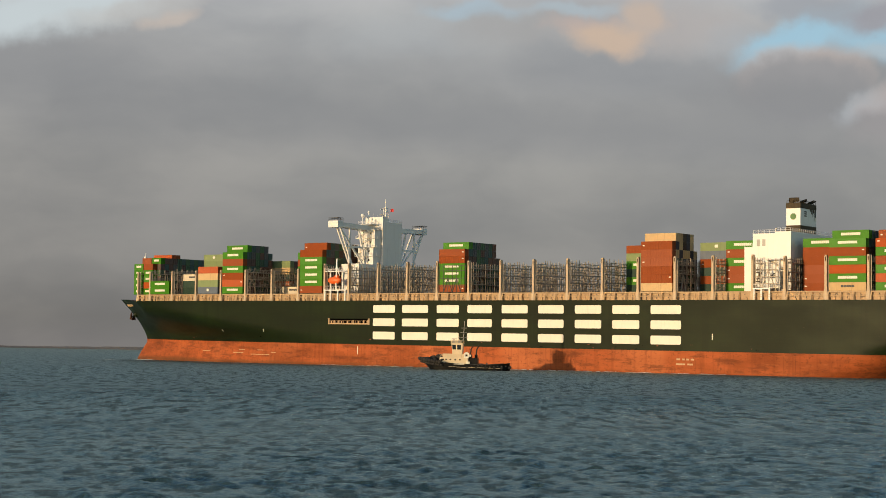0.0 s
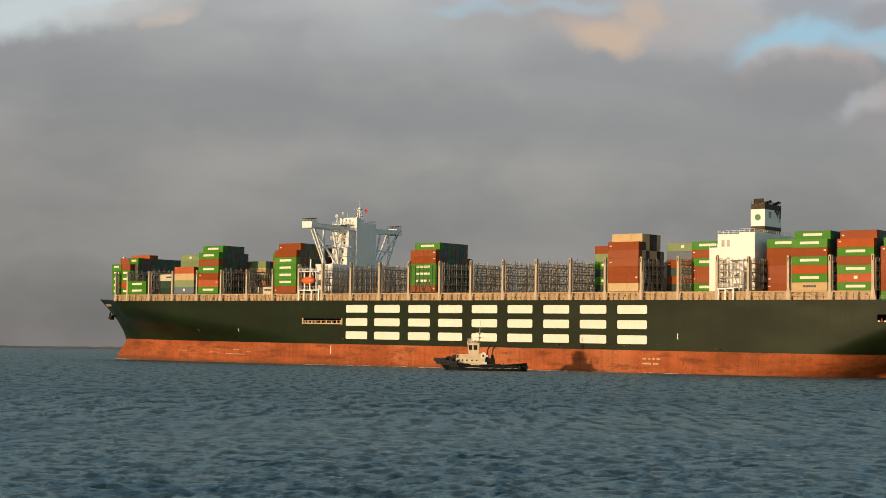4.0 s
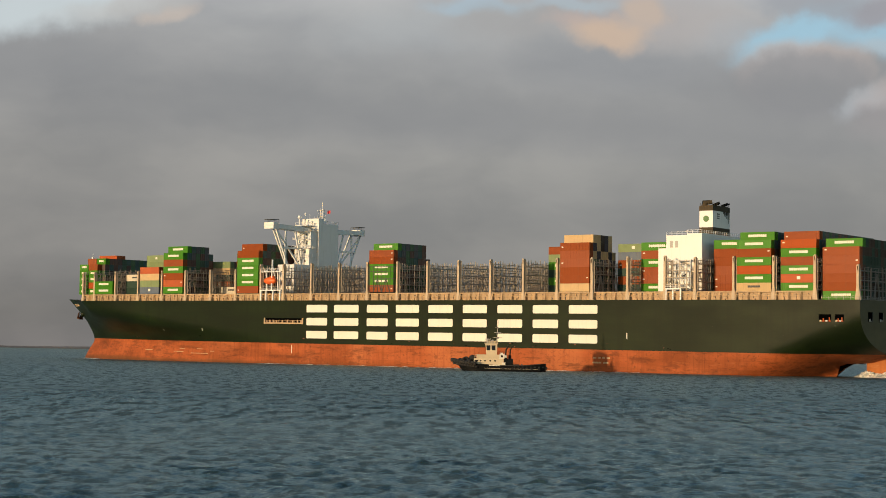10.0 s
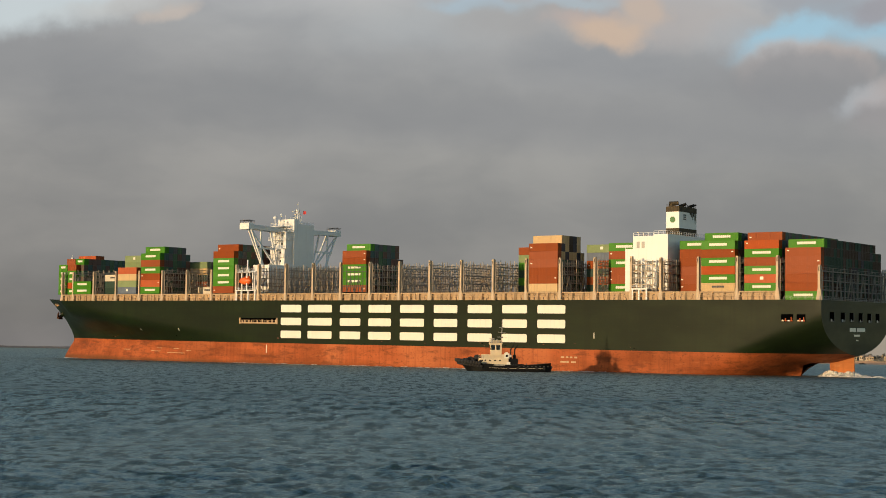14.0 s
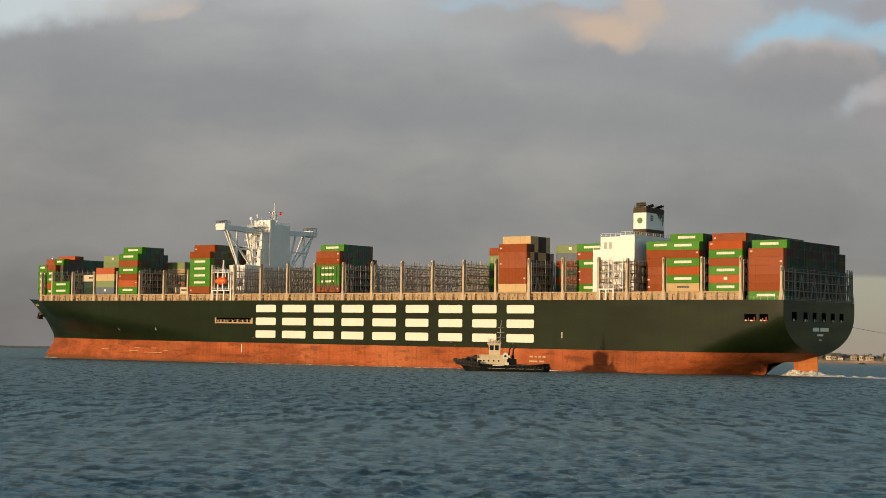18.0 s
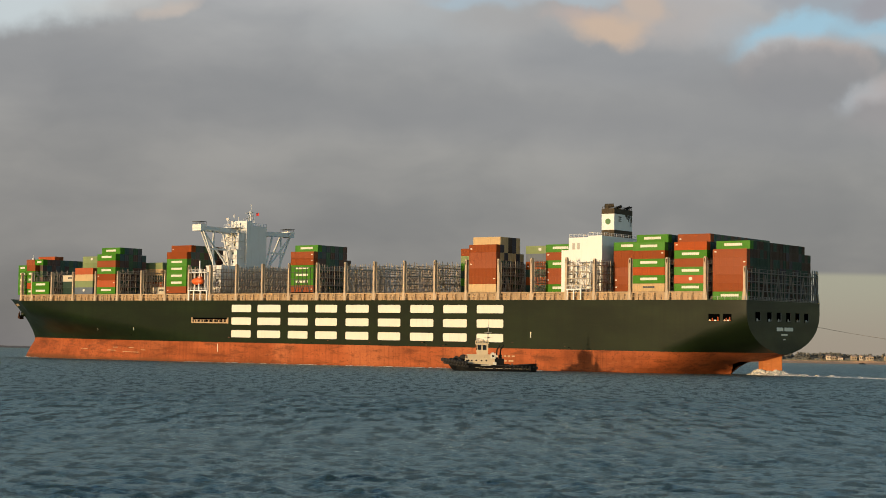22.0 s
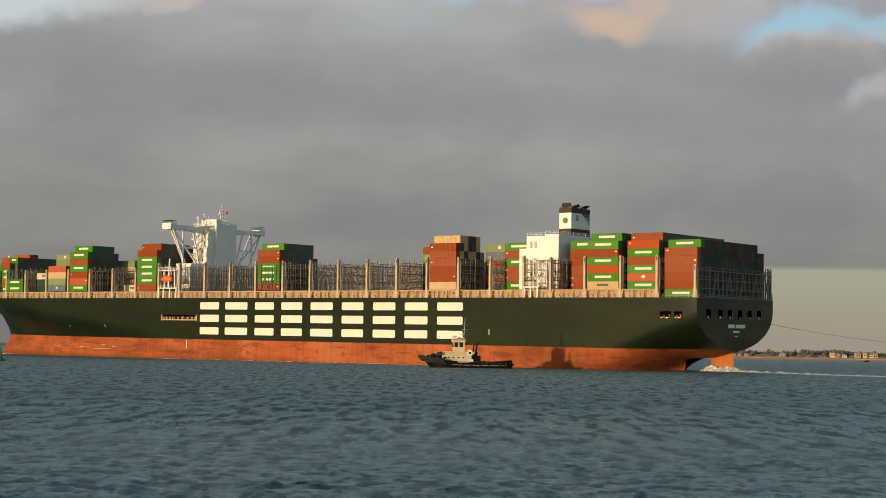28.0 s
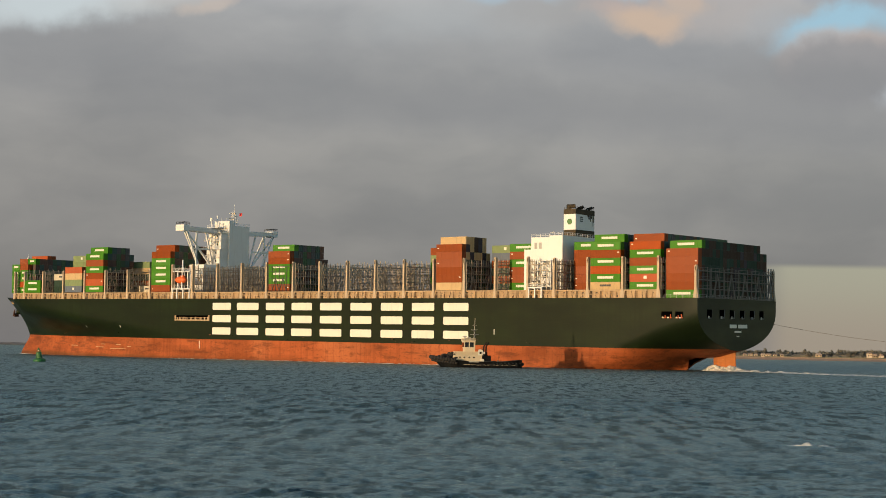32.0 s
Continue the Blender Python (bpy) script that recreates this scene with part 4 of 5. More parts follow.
def build_passage(i):
    """Coaming wall, walkway and stanchions along both sides of one bay."""
    a, b = TOWERS[i] + 0.8, TOWERS[i + 1] - 0.8
    rng = random.Random(40 + i)
    for side in (1, -1):
        w0, w1 = [min(29.3, breadth(s, DECK)) for s in (a, b)]
        g = Shape()

        def at(s):
            return side * (w0 + (w1 - w0) * (s - a) / (b - a))

        def run(z0, z1, ina, inb):
            g.hexa([(a, at(a) - side * ina, z0), (b, at(b) - side * ina, z0), (b, at(b) - side * inb, z0), (a, at(a) - side * inb, z0)],
                   [(a, at(a) - side * ina, z1), (b, at(b) - side * ina, z1), (b, at(b) - side * inb, z1), (a, at(a) - side * inb, z1)])

        run(DECK - 0.1, 28.0, 1.5, 1.75)
        run(27.62, 28.1, 0.35, 0.55)
        run(26.5, 26.68, 1.0, 1.5)
        run(27.95, 28.1, 0.35, 1.75)
        run(26.35, 26.45, 0.05, 0.12)
        run(26.9, 27.0, 0.05, 0.12)
        k = max(2, round((b - a) / 4.3))
        for j in range(k):
            c = a + (b - a) * (j + rng.uniform(0.35, 0.6)) / k
            if side > 0:
                v = Shape().beam((c, at(c) - 1.42, 25.5), (c, at(c) - 1.42, 26.9), 0.18).beam((c - .05, at(c) - 1.42, 26.85), (c + .3, at(c) - 1.42, 27.2), 0.18).beam((c + .25, at(c) - 1.42, 27.2), (c + .7, at(c) - 1.42, 27.15), 0.18).beam((c + .65, at(c) - 1.42, 27.15), (c + .75, at(c) - 1.42, 26.8), 0.18)
                part("vent_pipe", v.ship(), "steel_dark", ship, "dark bent vent pipe")
                w = (b - a) / k
                for q in (0.2, 0.62):
                    s = a + w * (j + q)
                    g.box(s, s + rng.uniform(0.8, 1.6), at(s) - 1.46, at(s) - 1.2, 25.4 + rng.uniform(0, .9), 26.6 + rng.uniform(0, 1.0))
        for j in range(k + 1):
            s = a + (b - a) * j / k
            o = at(s)
            wide = 0.34
            g.box(s - wide / 2, s + wide / 2, *sorted((o - side * 0.4, o - side * 0.8)), DECK - 0.1, 27.95)
            g.box(s - 0.05, s + 0.05, *sorted((o - side * 0.04, o - side * 0.12)), DECK - 0.1, 27.0)
            if j < k and rng.random() < 0.85:
                c = s + (b - a) / k * rng.uniform(0.3, 0.7)
                g.box(c - rng.uniform(0.2, 0.6), c + rng.uniform(0.2, 0.6), *sorted((at(c) - side * 1.1, at(c) - side * 1.5)), DECK - 0.1, DECK + rng.uniform(0.4, 0.9))
                g.box(c - rng.uniform(0.1, 0.4), c + rng.uniform(0.2, 0.7), *sorted((at(c) - side * 1.15, at(c) - side * 1.5)), 26.6, 26.7 + rng.uniform(0.2, 0.6))
        part("side_passage", g.ship(), "buff", ship, "buff coaming wall with walkway and stanchions")


for i in range(len(TOWERS) - 2):
    build_passage(i)
for i in range(len(TOWERS) - 2):
    if i in (8, 21):
        continue
    w = breadth(TOWERS[i], DECK) - 2.4
    h = Shape()
    for k in range(4):
        t0 = -w + 2 * w * k / 4
        h.box(TOWERS[i] + 0.95, TOWERS[i + 1] - 0.95, t0 + 0.1, t0 + w / 2 - 0.1, 27.0, 28.05)
    part("hatch_cover", h.ship(), "deck_red", ship)


def railing(g, pts, z, h=1.1, gap=1.6):
    for p, q in zip(pts, pts[1:]):
        p, q = Vector((*p, z)), Vector((*q, z))
        n = max(1, int((q - p).length / gap))
        for k in range(n + 1):
            c = p.lerp(q, k / n)
            g.box(c.x - 0.05, c.x + 0.05, c.y - 0.05, c.y + 0.05, z, z + h)
        for e in (0.5, 1.0):
            g.beam(p + Vector((0, 0, h * e)), q + Vector((0, 0, h * e)), 0.07)


def build_bridge_house():
    house = part("bridge_house", Shape().box(151.9, 161, -6.1, 6.0, 39.5, 57.4).box(151.9, 161.0, 3.0, 6.05, 57.4, 59.4).ship(), "white", ship, "tall white navigation bridge tower")
    part("lower_house", Shape().box(152.0, 161.0, -20.5, 20.5, 25.2, 40.0).ship(), "white", ship, "white lower deckhouse")
    part("annex", Shape().box(152.2, 160.2, 6.0, 10.8, 40, 47).box(152.6, 160.2, 6.0, 10.0, 47, 54.2).ship(), "white", house)
    for z in (43.5, 47.0, 50.6, 54.0):
        o = 12.0 if z < 48 else 11.2
        g = Shape().box(151.2, 160.6, 6.0, o, z - 0.12, z + 0.08)
        railing(g, [(151.3, o - .1), (160.5, o - .1), (160.5, 6.3)], z + 0.1, 1.0, 2.4)
        g.beam((152, o - .3, z - 3.2), (158, o - .3, z), 0.5, 0.2)
        part("balcony", g.ship(), "white", house)
    for z in (41.5, 45, 48.6, 52.2):
        for s in (154.0, 157.6):
            part("window", Shape().box(s, s + 0.7, 10.75 if z < 47 else 9.95, 10.85 if z < 47 else 10.05, z, z + 0.8).ship(), "glass", house)
    for side in (1, -1):
        w = Shape().hexa([(152.0, side * 6, 53.7), (156.4, side * 6, 53.7), (156.4, side * 28.2, 54.5), (152.0, side * 28.2, 54.5)],
                         [(152.0, side * 6, 55.8), (156.4, side * 6, 55.8), (156.4, side * 28.2, 56.2), (152.0, side * 28.2, 56.2)])
        if side < 0:
            w.f = [q[::-1] for q in w.f]
        wing = part("bridge_wing", w.ship(), "white", ship, "white bridge wing")
        lo, hi = sorted((side * 25.4, side * 28.4))
        part("wing_cab", Shape().box(151.7, 156.7, lo, hi, 54.1, 56.7).ship(), "white", wing)
        part("window", Shape().box(151.62, 156.78, lo + .3, hi + .05 if side > 0 else hi - .3, 55.3, 56.2).ship(), "white", wing)
        g = Shape()
        railing(g, [(151.8, side * 24.8), (151.8, side * 28.2), (156.3, side * 28.2), (156.3, side * 24.8), (151.8, side * 24.8)], 56.7)
        g.box(151.6, 156.8, lo, hi, 57.75, 57.9)
        part("wing_rail", g.ship(), "steel_dark", wing)
        for a, b, za, zb, s in ((23.9, 16.0, 54.3, 39.9, 152.3), (26.4, 12.2, 54.3, 39.9, 156.0), (20.4, 20.4, 54.2, 39.9, 156.0), (15.0, 10.8, 54.0, 39.9, 156.0), (26.2, 19.0, 54.3, 39.9, 156.0)):
            part("strut", Shape().beam((s, side * a, za), (s, side * b, zb), 0.6, 0.6).ship(), "white", wing)
        part("strut", Shape().beam((156.0, side * 23.0, 46.8), (156.0, side * 12.8, 46.8), 0.7).ship(), "white", wing)
    win = Shape().box(151.85, 151.95, -5.6, 5.6, 54.6, 56.2)
    part("window", win.ship(), "glass", house)
    top = Shape()
    railing(top, [(152, 6), (161, 6), (161, -6), (152, -6), (152, 6)], 57.4)
    part("roof_rail", top.ship(), "white", house)
    mast = Shape()
    for a in ((-0.9, -0.9), (0.9, -0.9), (0.9, 0.9), (-0.9, 0.9)):
        mast.beam((156 + a[0], -1.6 + a[1], 57.4), (156 + a[0] * .4, -1.6 + a[1] * .4, 64.0), 0.28)
    for z in (58.8, 60.4, 62.0, 63.4):
        mast.box(155.0, 157.0, -2.5, -0.7, z, z + 0.14)
        mast.box(155.9, 156.1, -5.2 + (z - 58) * 0.4, 2.0 - (z - 58) * 0.3, z, z + 0.16)
    mast.tube((156, -1.6, 64), (156, -1.6, 67.2), 0.14, 0.08, 6)
    for t in (-3.4, 1.4, 4.4, -5.4):
        part("aerial", Shape().tube((154.5, t, 57.3), (154.5, t, 60.5 + abs(t) * .2), 0.09, 0.06, 6).ship(), "white", house)
    for z, w in ((60.9, 1.6), (63.0, 1.5)):
        part("scanner", Shape().box(154.3, 154.65, -1.6 - w, -1.6 + w, z, z + .35).box(154.6, 156.0, -1.75, -1.45, z - .2, z).tube((154.48, -1.6, z - .2), (154.48, -1.6, z + .1), .1, .1, 6).ship(), "white", house, "white radar scanner")
    part("radar_mast", mast.ship(), "white", house, "white radar mast with scanners and aerials")
    part("flag", Shape().box(156.4, 158.0, -4.4, -4.34, 62.2, 63.5).ship(), "red", house, "small red flag")
    dome = Shape()
    for s, t, z, r in ((152.9, 8.9, 60.0, 0.85), (153.2, 5.6, 61.6, 0.5), (157.0, 8.2, 58.4, 0.45)):
        dome.tube((s, t, 56), (s, t, z), 0.22, 0.22, 8).ball((s, t, z), r, r, r)
    dome.box(151.8, 158.6, 6.0, 10.5, 56.2, 56.5)
    railing(dome, [(151.9, 10.4), (158.5, 10.4), (158.5, 6.1)], 56.5)
    part("aerial_platform", dome.ship(), "white", house)


build_bridge_house()


def build_lifeboat(s0, sl):
    stand = Shape()
    for s in (sl - 1.2, sl + 1.6, sl + 5.4, sl + 9.2):
        stand.box(s, s + 0.55, 28.7, 29.3, 25.2, 29.4)
    stand.box(sl - 1.4, sl + 10, 26.0, 29.4, 29.2, 29.6)
    railing(stand, [(sl - 1.3, 29.3), (sl + 9.9, 29.3)], 29.6)
    for s in (sl + 0.2, sl + 6.4):
        stand.beam((s, 27, 29.5), (s, 27.4, 37.6), 0.5).beam((s, 27.4, 37.4), (s, 29.6, 36.6), 0.4)
    stand.box(sl - 1, sl + 9.6, 26.2, 29.2, 36.6, 36.9).beam((sl + 4.6, 29, 29), (sl + 4.2, 28.2, 41.6), 0.45).beam((sl + 6, 28.6, 35), (sl + 4.2, 28.2, 39), 0.3)
    railing(stand, [(sl - 1, 29.1), (sl + 9.5, 29.1)], 36.9)
    dv = part("boat_davit", stand.ship(), "white", ship, "white lifeboat davit and platform")
    b = Shape().ball((sl + 3.1, 28.2, 33.2), 3.4, 1.35, 1.5, 14, 9).box(sl + 3.4, sl + 5.2, 27.6, 28.8, 34.2, 35.1)
    part("lifeboat", b.ship(), "orange", dv, "orange enclosed lifeboat", True)


build_lifeboat(150.8, 152.2)


def build_casing():
    c = part("engine_casing", Shape().box(332.7, 343.8, -21.2, 21.2, 25.2, 46.9).box(338.4, 343.8, -21.2, 21.2, 46.9, 47.4).ship(), "white", ship, "plain white engine casing block")
    part("side_trunk", Shape().box(330.6, 343.8, 21.2, 22.6, 25.2, 46.9).box(338.4, 343.8, 21.2, 22.6, 46.9, 47.4).box(327.6, 330.6, 21.4, 22.6, 25.2, 42.6).ship(), "white", c)
    g = Shape()
    railing(g, [(327.7, 22.5), (330.5, 22.5)], 42.6)
    railing(g, [(330.7, 22.5), (338.3, 22.5)], 46.9)
    railing(g, [(338.5, 22.5), (343.7, 22.5), (343.7, -19.9)], 47.4)
    part("roof_rail", g.ship(), "white", c)
    for s in (332.0, 333.9):
        part("vent", Shape().box(s, s + 1.1, 22.57, 22.66, 42.8, 45).ship(), "lattice_grey", c)
    part("door", Shape().box(341, 342.2, 22.57, 22.66, 28.2, 30.4).ship(), "lattice_grey", c)
    def block(z0, z1, w=0.0):
        return Shape().box(337.3 - w, 342.3 + w, -0.5 - w, 12 + w, z0, z1).ship()

    fun = part("funnel", block(50.0, 55.6), "white", c, "white funnel with dark bands and a green emblem disc")
    part("funnel_base", block(47.2, 50.0, 0.03), "sooty", fun)
    part("funnel_top", block(55.6, 57.3, 0.05), "sooty", fun, "sooty black funnel top")
    disc = Shape()
    pts = [(339.8 + 1.1 * math.cos(k * 0.7854 + 0.39), 52.9 + 1.1 * math.sin(k * 0.7854 + 0.39)) for k in range(8)]
    part("emblem", disc.slab(pts, 12.0, 12.06).ship(), "star_green", fun)
    main = part("exhaust_pipe", Shape().tube((338.9, 11.2, 57.2), (338.9, 11.2, 58.3), .85, .85, 14).tube((338.3, 11.6, 58.3), (340.9, 9.9, 58.6), .85, .7, 14).ship(), "sooty", fun, "wide bent main exhaust pipe")
    # black disc painted for the shade inside the pipe
    part("bore", Shape().tube((338.27, 11.63, 58.3), (338.22, 11.66, 58.3), .6, .6, 14).ship(), "shade_and_scuff_black", main)
    for s, t, r in ((340.6, 8.0, 0.6), (339.3, 5.4, 0.6), (341.2, 3.2, 0.4), (340.8, 1.0, 0.42)):
        part("exhaust_pipe", Shape().tube((s, t, 57.1), (s, t, 58.0), r * .8, r * .8, 12).tube((s, t, 57.8), (s + 1.9, t - .6, 58.6), r * .7, r * .62, 12).ship(), "black", fun)
    top = Shape().box(337.6, 342, 0, 11.6, 57.3, 57.5)
    railing(top, [(337.5, 11.8), (342.1, 11.8), (342.1, -.3)], 57.3, .9, 1.4)
    part("funnel_deck", top.ship(), "sooty", fun)
    soot = random.Random(9)
    for k in range(9):
        t, w = 0.0 + k * 0.55, soot.uniform(.12, .32)
        part("soot_streak", Shape().box(342.31, 342.34, t - w, t + w, 55.6 - soot.uniform(1.2, 4.6) * (1 - k / 13), 55.6).ship(), "sooty", fun)
    for z in (53.0, 53.7, 54.4):
        part("louvre", Shape().box(342.3, 342.38, 7.2, 9.0, z, z + .4).ship(), "steel_dark", fun)
    land = part("landing_platform", Shape().box(333.8, 339.8, 26, 29.3, 28.7, 29.1).ship(), "white", ship, "white landing platform on legs")
    for s in (333.9, 336.4, 339.2):
        part("leg", Shape().box(s, s + 0.5, 28.6, 29.2, 25.2, 28.75).ship(), "white", land)
    g = Shape()
    railing(g, [(333.9, 29.2), (339.7, 29.2)], 29.1)
    part("rail", g.ship(), "white", land)
    tw = part("stair_tower", Shape().box(337.4, 341.0, 22.6, 26.4, 30.4, 34.6).ship(), "white", ship, "white stair tower beside the engine casing")
    for s in (336.2, 341.8):
        for t in (23.2, 26.6):
            part("post", Shape().box(s - .2, s + .2, t - .2, t + .2, 25.2, 38.6).ship(), "white", tw)
    for k, z in enumerate((29.2, 32.2, 35.2, 38.2)):
        g = Shape().box(336, 342, 22.8, 26.8, z, z + 0.15)
        railing(g, [(336.1, 26.7), (341.9, 26.7)], z + 0.15)
        part("floor", g.ship(), "white", tw)
        if z < 38:
            part("flight", Shape().beam((336.4, 26.4, z) if k % 2 else (341.6, 26.4, z), (341.6, 26.4, z + 3) if k % 2 else (336.4, 26.4, z + 3), 0.55).ship(), "white", tw)
    part("opening", Shape().box(338.4, 340.2, 26.4, 26.46, 32.2, 34.0).ship(), "steel_dark", tw)


build_casing()
bow = Shape()
bow.tube((14, 0, 26), (14, 0, 45.2), 0.4, 0.22, 8).box(13.6, 14.4, -1.2, 1.2, 41, 41.2)
bow.box(22, 26, -6, 6, 26, 28.4)
part("forecastle_gear", bow.ship(), "buff", ship, "foremast and windlass on the forecastle")
part("mast_head", Shape().box(13.55, 14.45, -.45, .45, 44.6, 46.4).tube((14, 0, 46.4), (14, 0, 48), .12, .06, 6).ship(), "white", ship, "white light housing on the foremast")
stern = Shape()
railing(stern, [(399.7, 28.8), (399.7, -28.8)], DECK, 1.1, 2.2)
railing(stern, [(388, 29.2), (399.6, 29.2)], DECK, 1.1, 2.2)
for t in (-24.5, -26.5, -28.4):
    stern.box(399.0, 399.4, t - .2, t + .2, 25, 36.5)
part("stern_rail", stern.ship(), "lattice_grey", ship)

# ---- deck cargo ----
LONG, WIDE, TALL = 11.8, 2.44, 2.8
CARGO = []


def container_mesh(material, length):
    """A box with corner posts, rails, recessed ribbed sides and door bars, resting on z = 0."""
    a, b, h = length / 2, WIDE / 2, TALL - 0.05
    g = Shape().box(-a + .06, a - .06, -b + .05, b - .05, .12, h - .04)
    for x in (-a, a - .16):
        for y in (-b, b - .16):
            g.box(x, x + .16, y, y + .16, 0, h)
    for y in (-b, b - .12):
        g.box(-a + .16, a - .16, y, y + .12, 0, .16).box(-a + .16, a - .16, y, y + .12, h - .12, h)
    n = int(length / 0.62)
    for k in range(n):
        x = -a + .5 + k * (length - 1.0) / (n - 1)
        for y in (-b + .02, b - .05):
            g.box(x - .1, x + .1, y, y + .03, .16, h - .12)
    for x in (-a, a - .06):
        g.box(x, x + .06, -b + .16, b - .16, 0, .16).box(x, x + .06, -b + .16, b - .16, h - .12, h)
        for y in (-.75, -.3, .3, .75):
            g.box(x + .0, x + .06, y - .03, y + .03, .16, h - .12)
    return g.mesh("container", material)


def label_mesh(n, w, h, material):
    g = Shape()
    for k in range(n):
        x = -w / 2 + w * k / n
        g.box(x, x + w / n * 0.88, WIDE / 2 - .02, WIDE / 2 + .02, TALL * 0.55 - h / 2, TALL * 0.55 + h / 2)
    g.box(-w / 2, w / 2 - .1, WIDE / 2 - .02, WIDE / 2 + .015, TALL * 0.55 - h * .12, TALL * 0.55 + h * .12)
    return g.mesh("label_strip", material)


KINDS = {"G": ("c_green", "bright green steel container with a white lettered strip"), "B": ("c_brown", "brown-red steel shipping container"),
         "O": ("c_orange", "orange-red steel shipping container"), "T": ("c_tan", "beige steel shipping container"), "L": ("c_light", "pale green steel shipping container"),
         "S": ("c_slate", "slate-blue steel shipping container"), "R": ("c_brown", "rust-red steel shipping container"), "D": ("c_green_shaded", "steel shipping container in green darkened for shade"), "P": ("c_grey_shaded", "steel shipping container in plum-grey darkened for shade"), "W": ("c_cream", "cream-white steel shipping container with dark lettering"), "K": ("c_brown_shaded", "steel shipping container in brown darkened for shade")}
BOXES = {k: container_mesh(v[0], LONG) for k, v in KINDS.items()}
SHORT = {k: container_mesh(KINDS[k][0], 5.85) for k in "GBOD"}
STRIP = label_mesh(9, 6.3, 0.85, "letter_white")
STRIP_SHORT = label_mesh(5, 3.2, 0.9, "letter_white")
STRIP_DARK = label_mesh(5, 4.4, 0.7, "steel_dark")
SPOT = label_mesh(1, 0.8, 0.35, "letter_white")
EMBLEM = label_mesh(1, 1.3, 1.0, "letter_white")
pick = random.Random(5)


def container(kind, s0, col, z, tall=TALL, short=False, mark=""):
    half = 2.925 if short else LONG / 2
    ob = tagged(new("container", (SHORT if short else BOXES)[kind]), KINDS[kind][1], "container", "containers on deck")
    ob.scale = (1, 1, tall / TALL)
    m = pose(s0 + half - 200, -(27.6 - 2.5 * col), z, 0, 0, 180)
    if kind == "G":
        part("label_strip", STRIP_SHORT if short else STRIP, "", ob)
    elif mark == "dark":
        part("label_strip", STRIP_DARK, "", ob)
    elif mark == "emblem":
        part("label_strip", EMBLEM, "", ob)
    elif kind in "BO" and pick.random() < 0.6:
        sp = part("label_strip", SPOT, "", ob)
        sp.location = (pick.choice((-1, 1)) * (half - 0.9), 0, pick.uniform(-.5, .4))
    CARGO.append((ob, m))
    return ob


def crate(g, s0, s1, t0, t1, z0, z1):
    """One closed box whose two doors at each end lie in shallow recesses."""
    d, tm = 0.07, (t0 + t1) / 2
    vs, fs = [], []
    for s, k in ((s0, 1), (s1, -1)):
        b = len(vs)
        vs += [(s, t0, z0), (s, t1, z0), (s, t1, z1), (s, t0, z1)]
        wells = []
        for a, c in ((t0 + .14, tm - .05), (tm + .05, t1 - .14)):
            w = len(vs)
            vs += [(s, a, z0 + .16), (s, c, z0 + .16), (s, c, z1 - .14), (s, a, z1 - .14)]
            vs += [(s + d * k, a, z0 + .16), (s + d * k, c, z0 + .16), (s + d * k, c, z1 - .14), (s + d * k, a, z1 - .14)]
            wells.append(w)
        p, q = wells
        face = [(b, b + 1, q + 1, q, p + 1, p), (b + 1, b + 2, q + 2, q + 1), (b + 2, b + 3, p + 3, p + 2, q + 3, q + 2), (b + 3, b, p, p + 3), (p + 1, q, q + 3, p + 2)]
        for w in wells:
            face += [(w + i, w + (i + 1) % 4, w + 4 + (i + 1) % 4, w + 4 + i) for i in range(4)] + [(w + 4, w + 5, w + 6, w + 7)]
        fs += [f[::-1] for f in face] if k > 0 else face
    h = len(vs) // 2
    g.add(vs, fs + [(0, h, h + 1, 1), (1, h + 1, h + 2, 2), (2, h + 2, h + 3, 3), (3, h + 3, h, 0)])


def block(cells):
    """The joined boxes in the middle of one bay, seen only over and behind their neighbours."""
    g = Shape()
    for s0, col, z, tall in cells:
        t = 27.6 - 2.5 * col
        crate(g, s0, s0 + LONG, t - 1.2, t + 1.2, z, z + tall - .08)
    ob = tagged(new("container_block", g.ship().mesh("container_block", "mixed")), "tight block of mixed containers in colours darkened for shade", "containers", kind="stuff")
    CARGO.append((ob, Matrix.Identity(4)))


def stack(s0, base, tall, colours, col=0, upper="", cols=1, lower_cols=None, marks=None, upper_shift=1):
    """A bay's stack: its outer column, one upper tier set inboard, and the block behind."""
    for k, c in enumerate(colours):
        container(c, s0, col, base + k * tall, tall, mark=(marks or {}).get(k, ""))
    n = len(colours)
    for k, c in enumerate(upper):
        container(c, s0, col + upper_shift, base + (n + k) * tall, tall)
    cells = []
    for j in range(1, cols):
        for k in range(n + len(upper)):
            if k >= n and (j <= upper_shift - 1 or j == upper_shift or j >= cols - 1):
                continue
            if lower_cols and j >= lower_cols and k >= n - 1:
                continue
            cells.append((s0, col + j, base + k * tall, tall))
    if cells:
        block(cells)


side_net = Shape()
for s in np.arange(207.4, 219.6, 2.0):
    side_net.box(s - .08, s + .08, 28.86, 28.98, 28.1, 38.2)
for z in (30.6, 33.4, 36.2, 38.0):
    side_net.box(207.3, 219.5, 28.84, 29.0, z - .1, z + .1)
for s in (209.4, 213.4):
    side_net.beam((s, 28.95, 28.2), (s + 2, 28.95, 33.4), .2).beam((s + 4, 28.95, 28.2), (s + 2, 28.95, 33.4), .2)
part("side_lattice", side_net.ship(), "steel_dark", ship, "steel lattice in front of a stack")
casing_net = Shape()
for s in (336.4, 339.0, 341.6):
    casing_net.box(s - .11, s + .11, 28.86, 29.0, 28.1, 38.4)
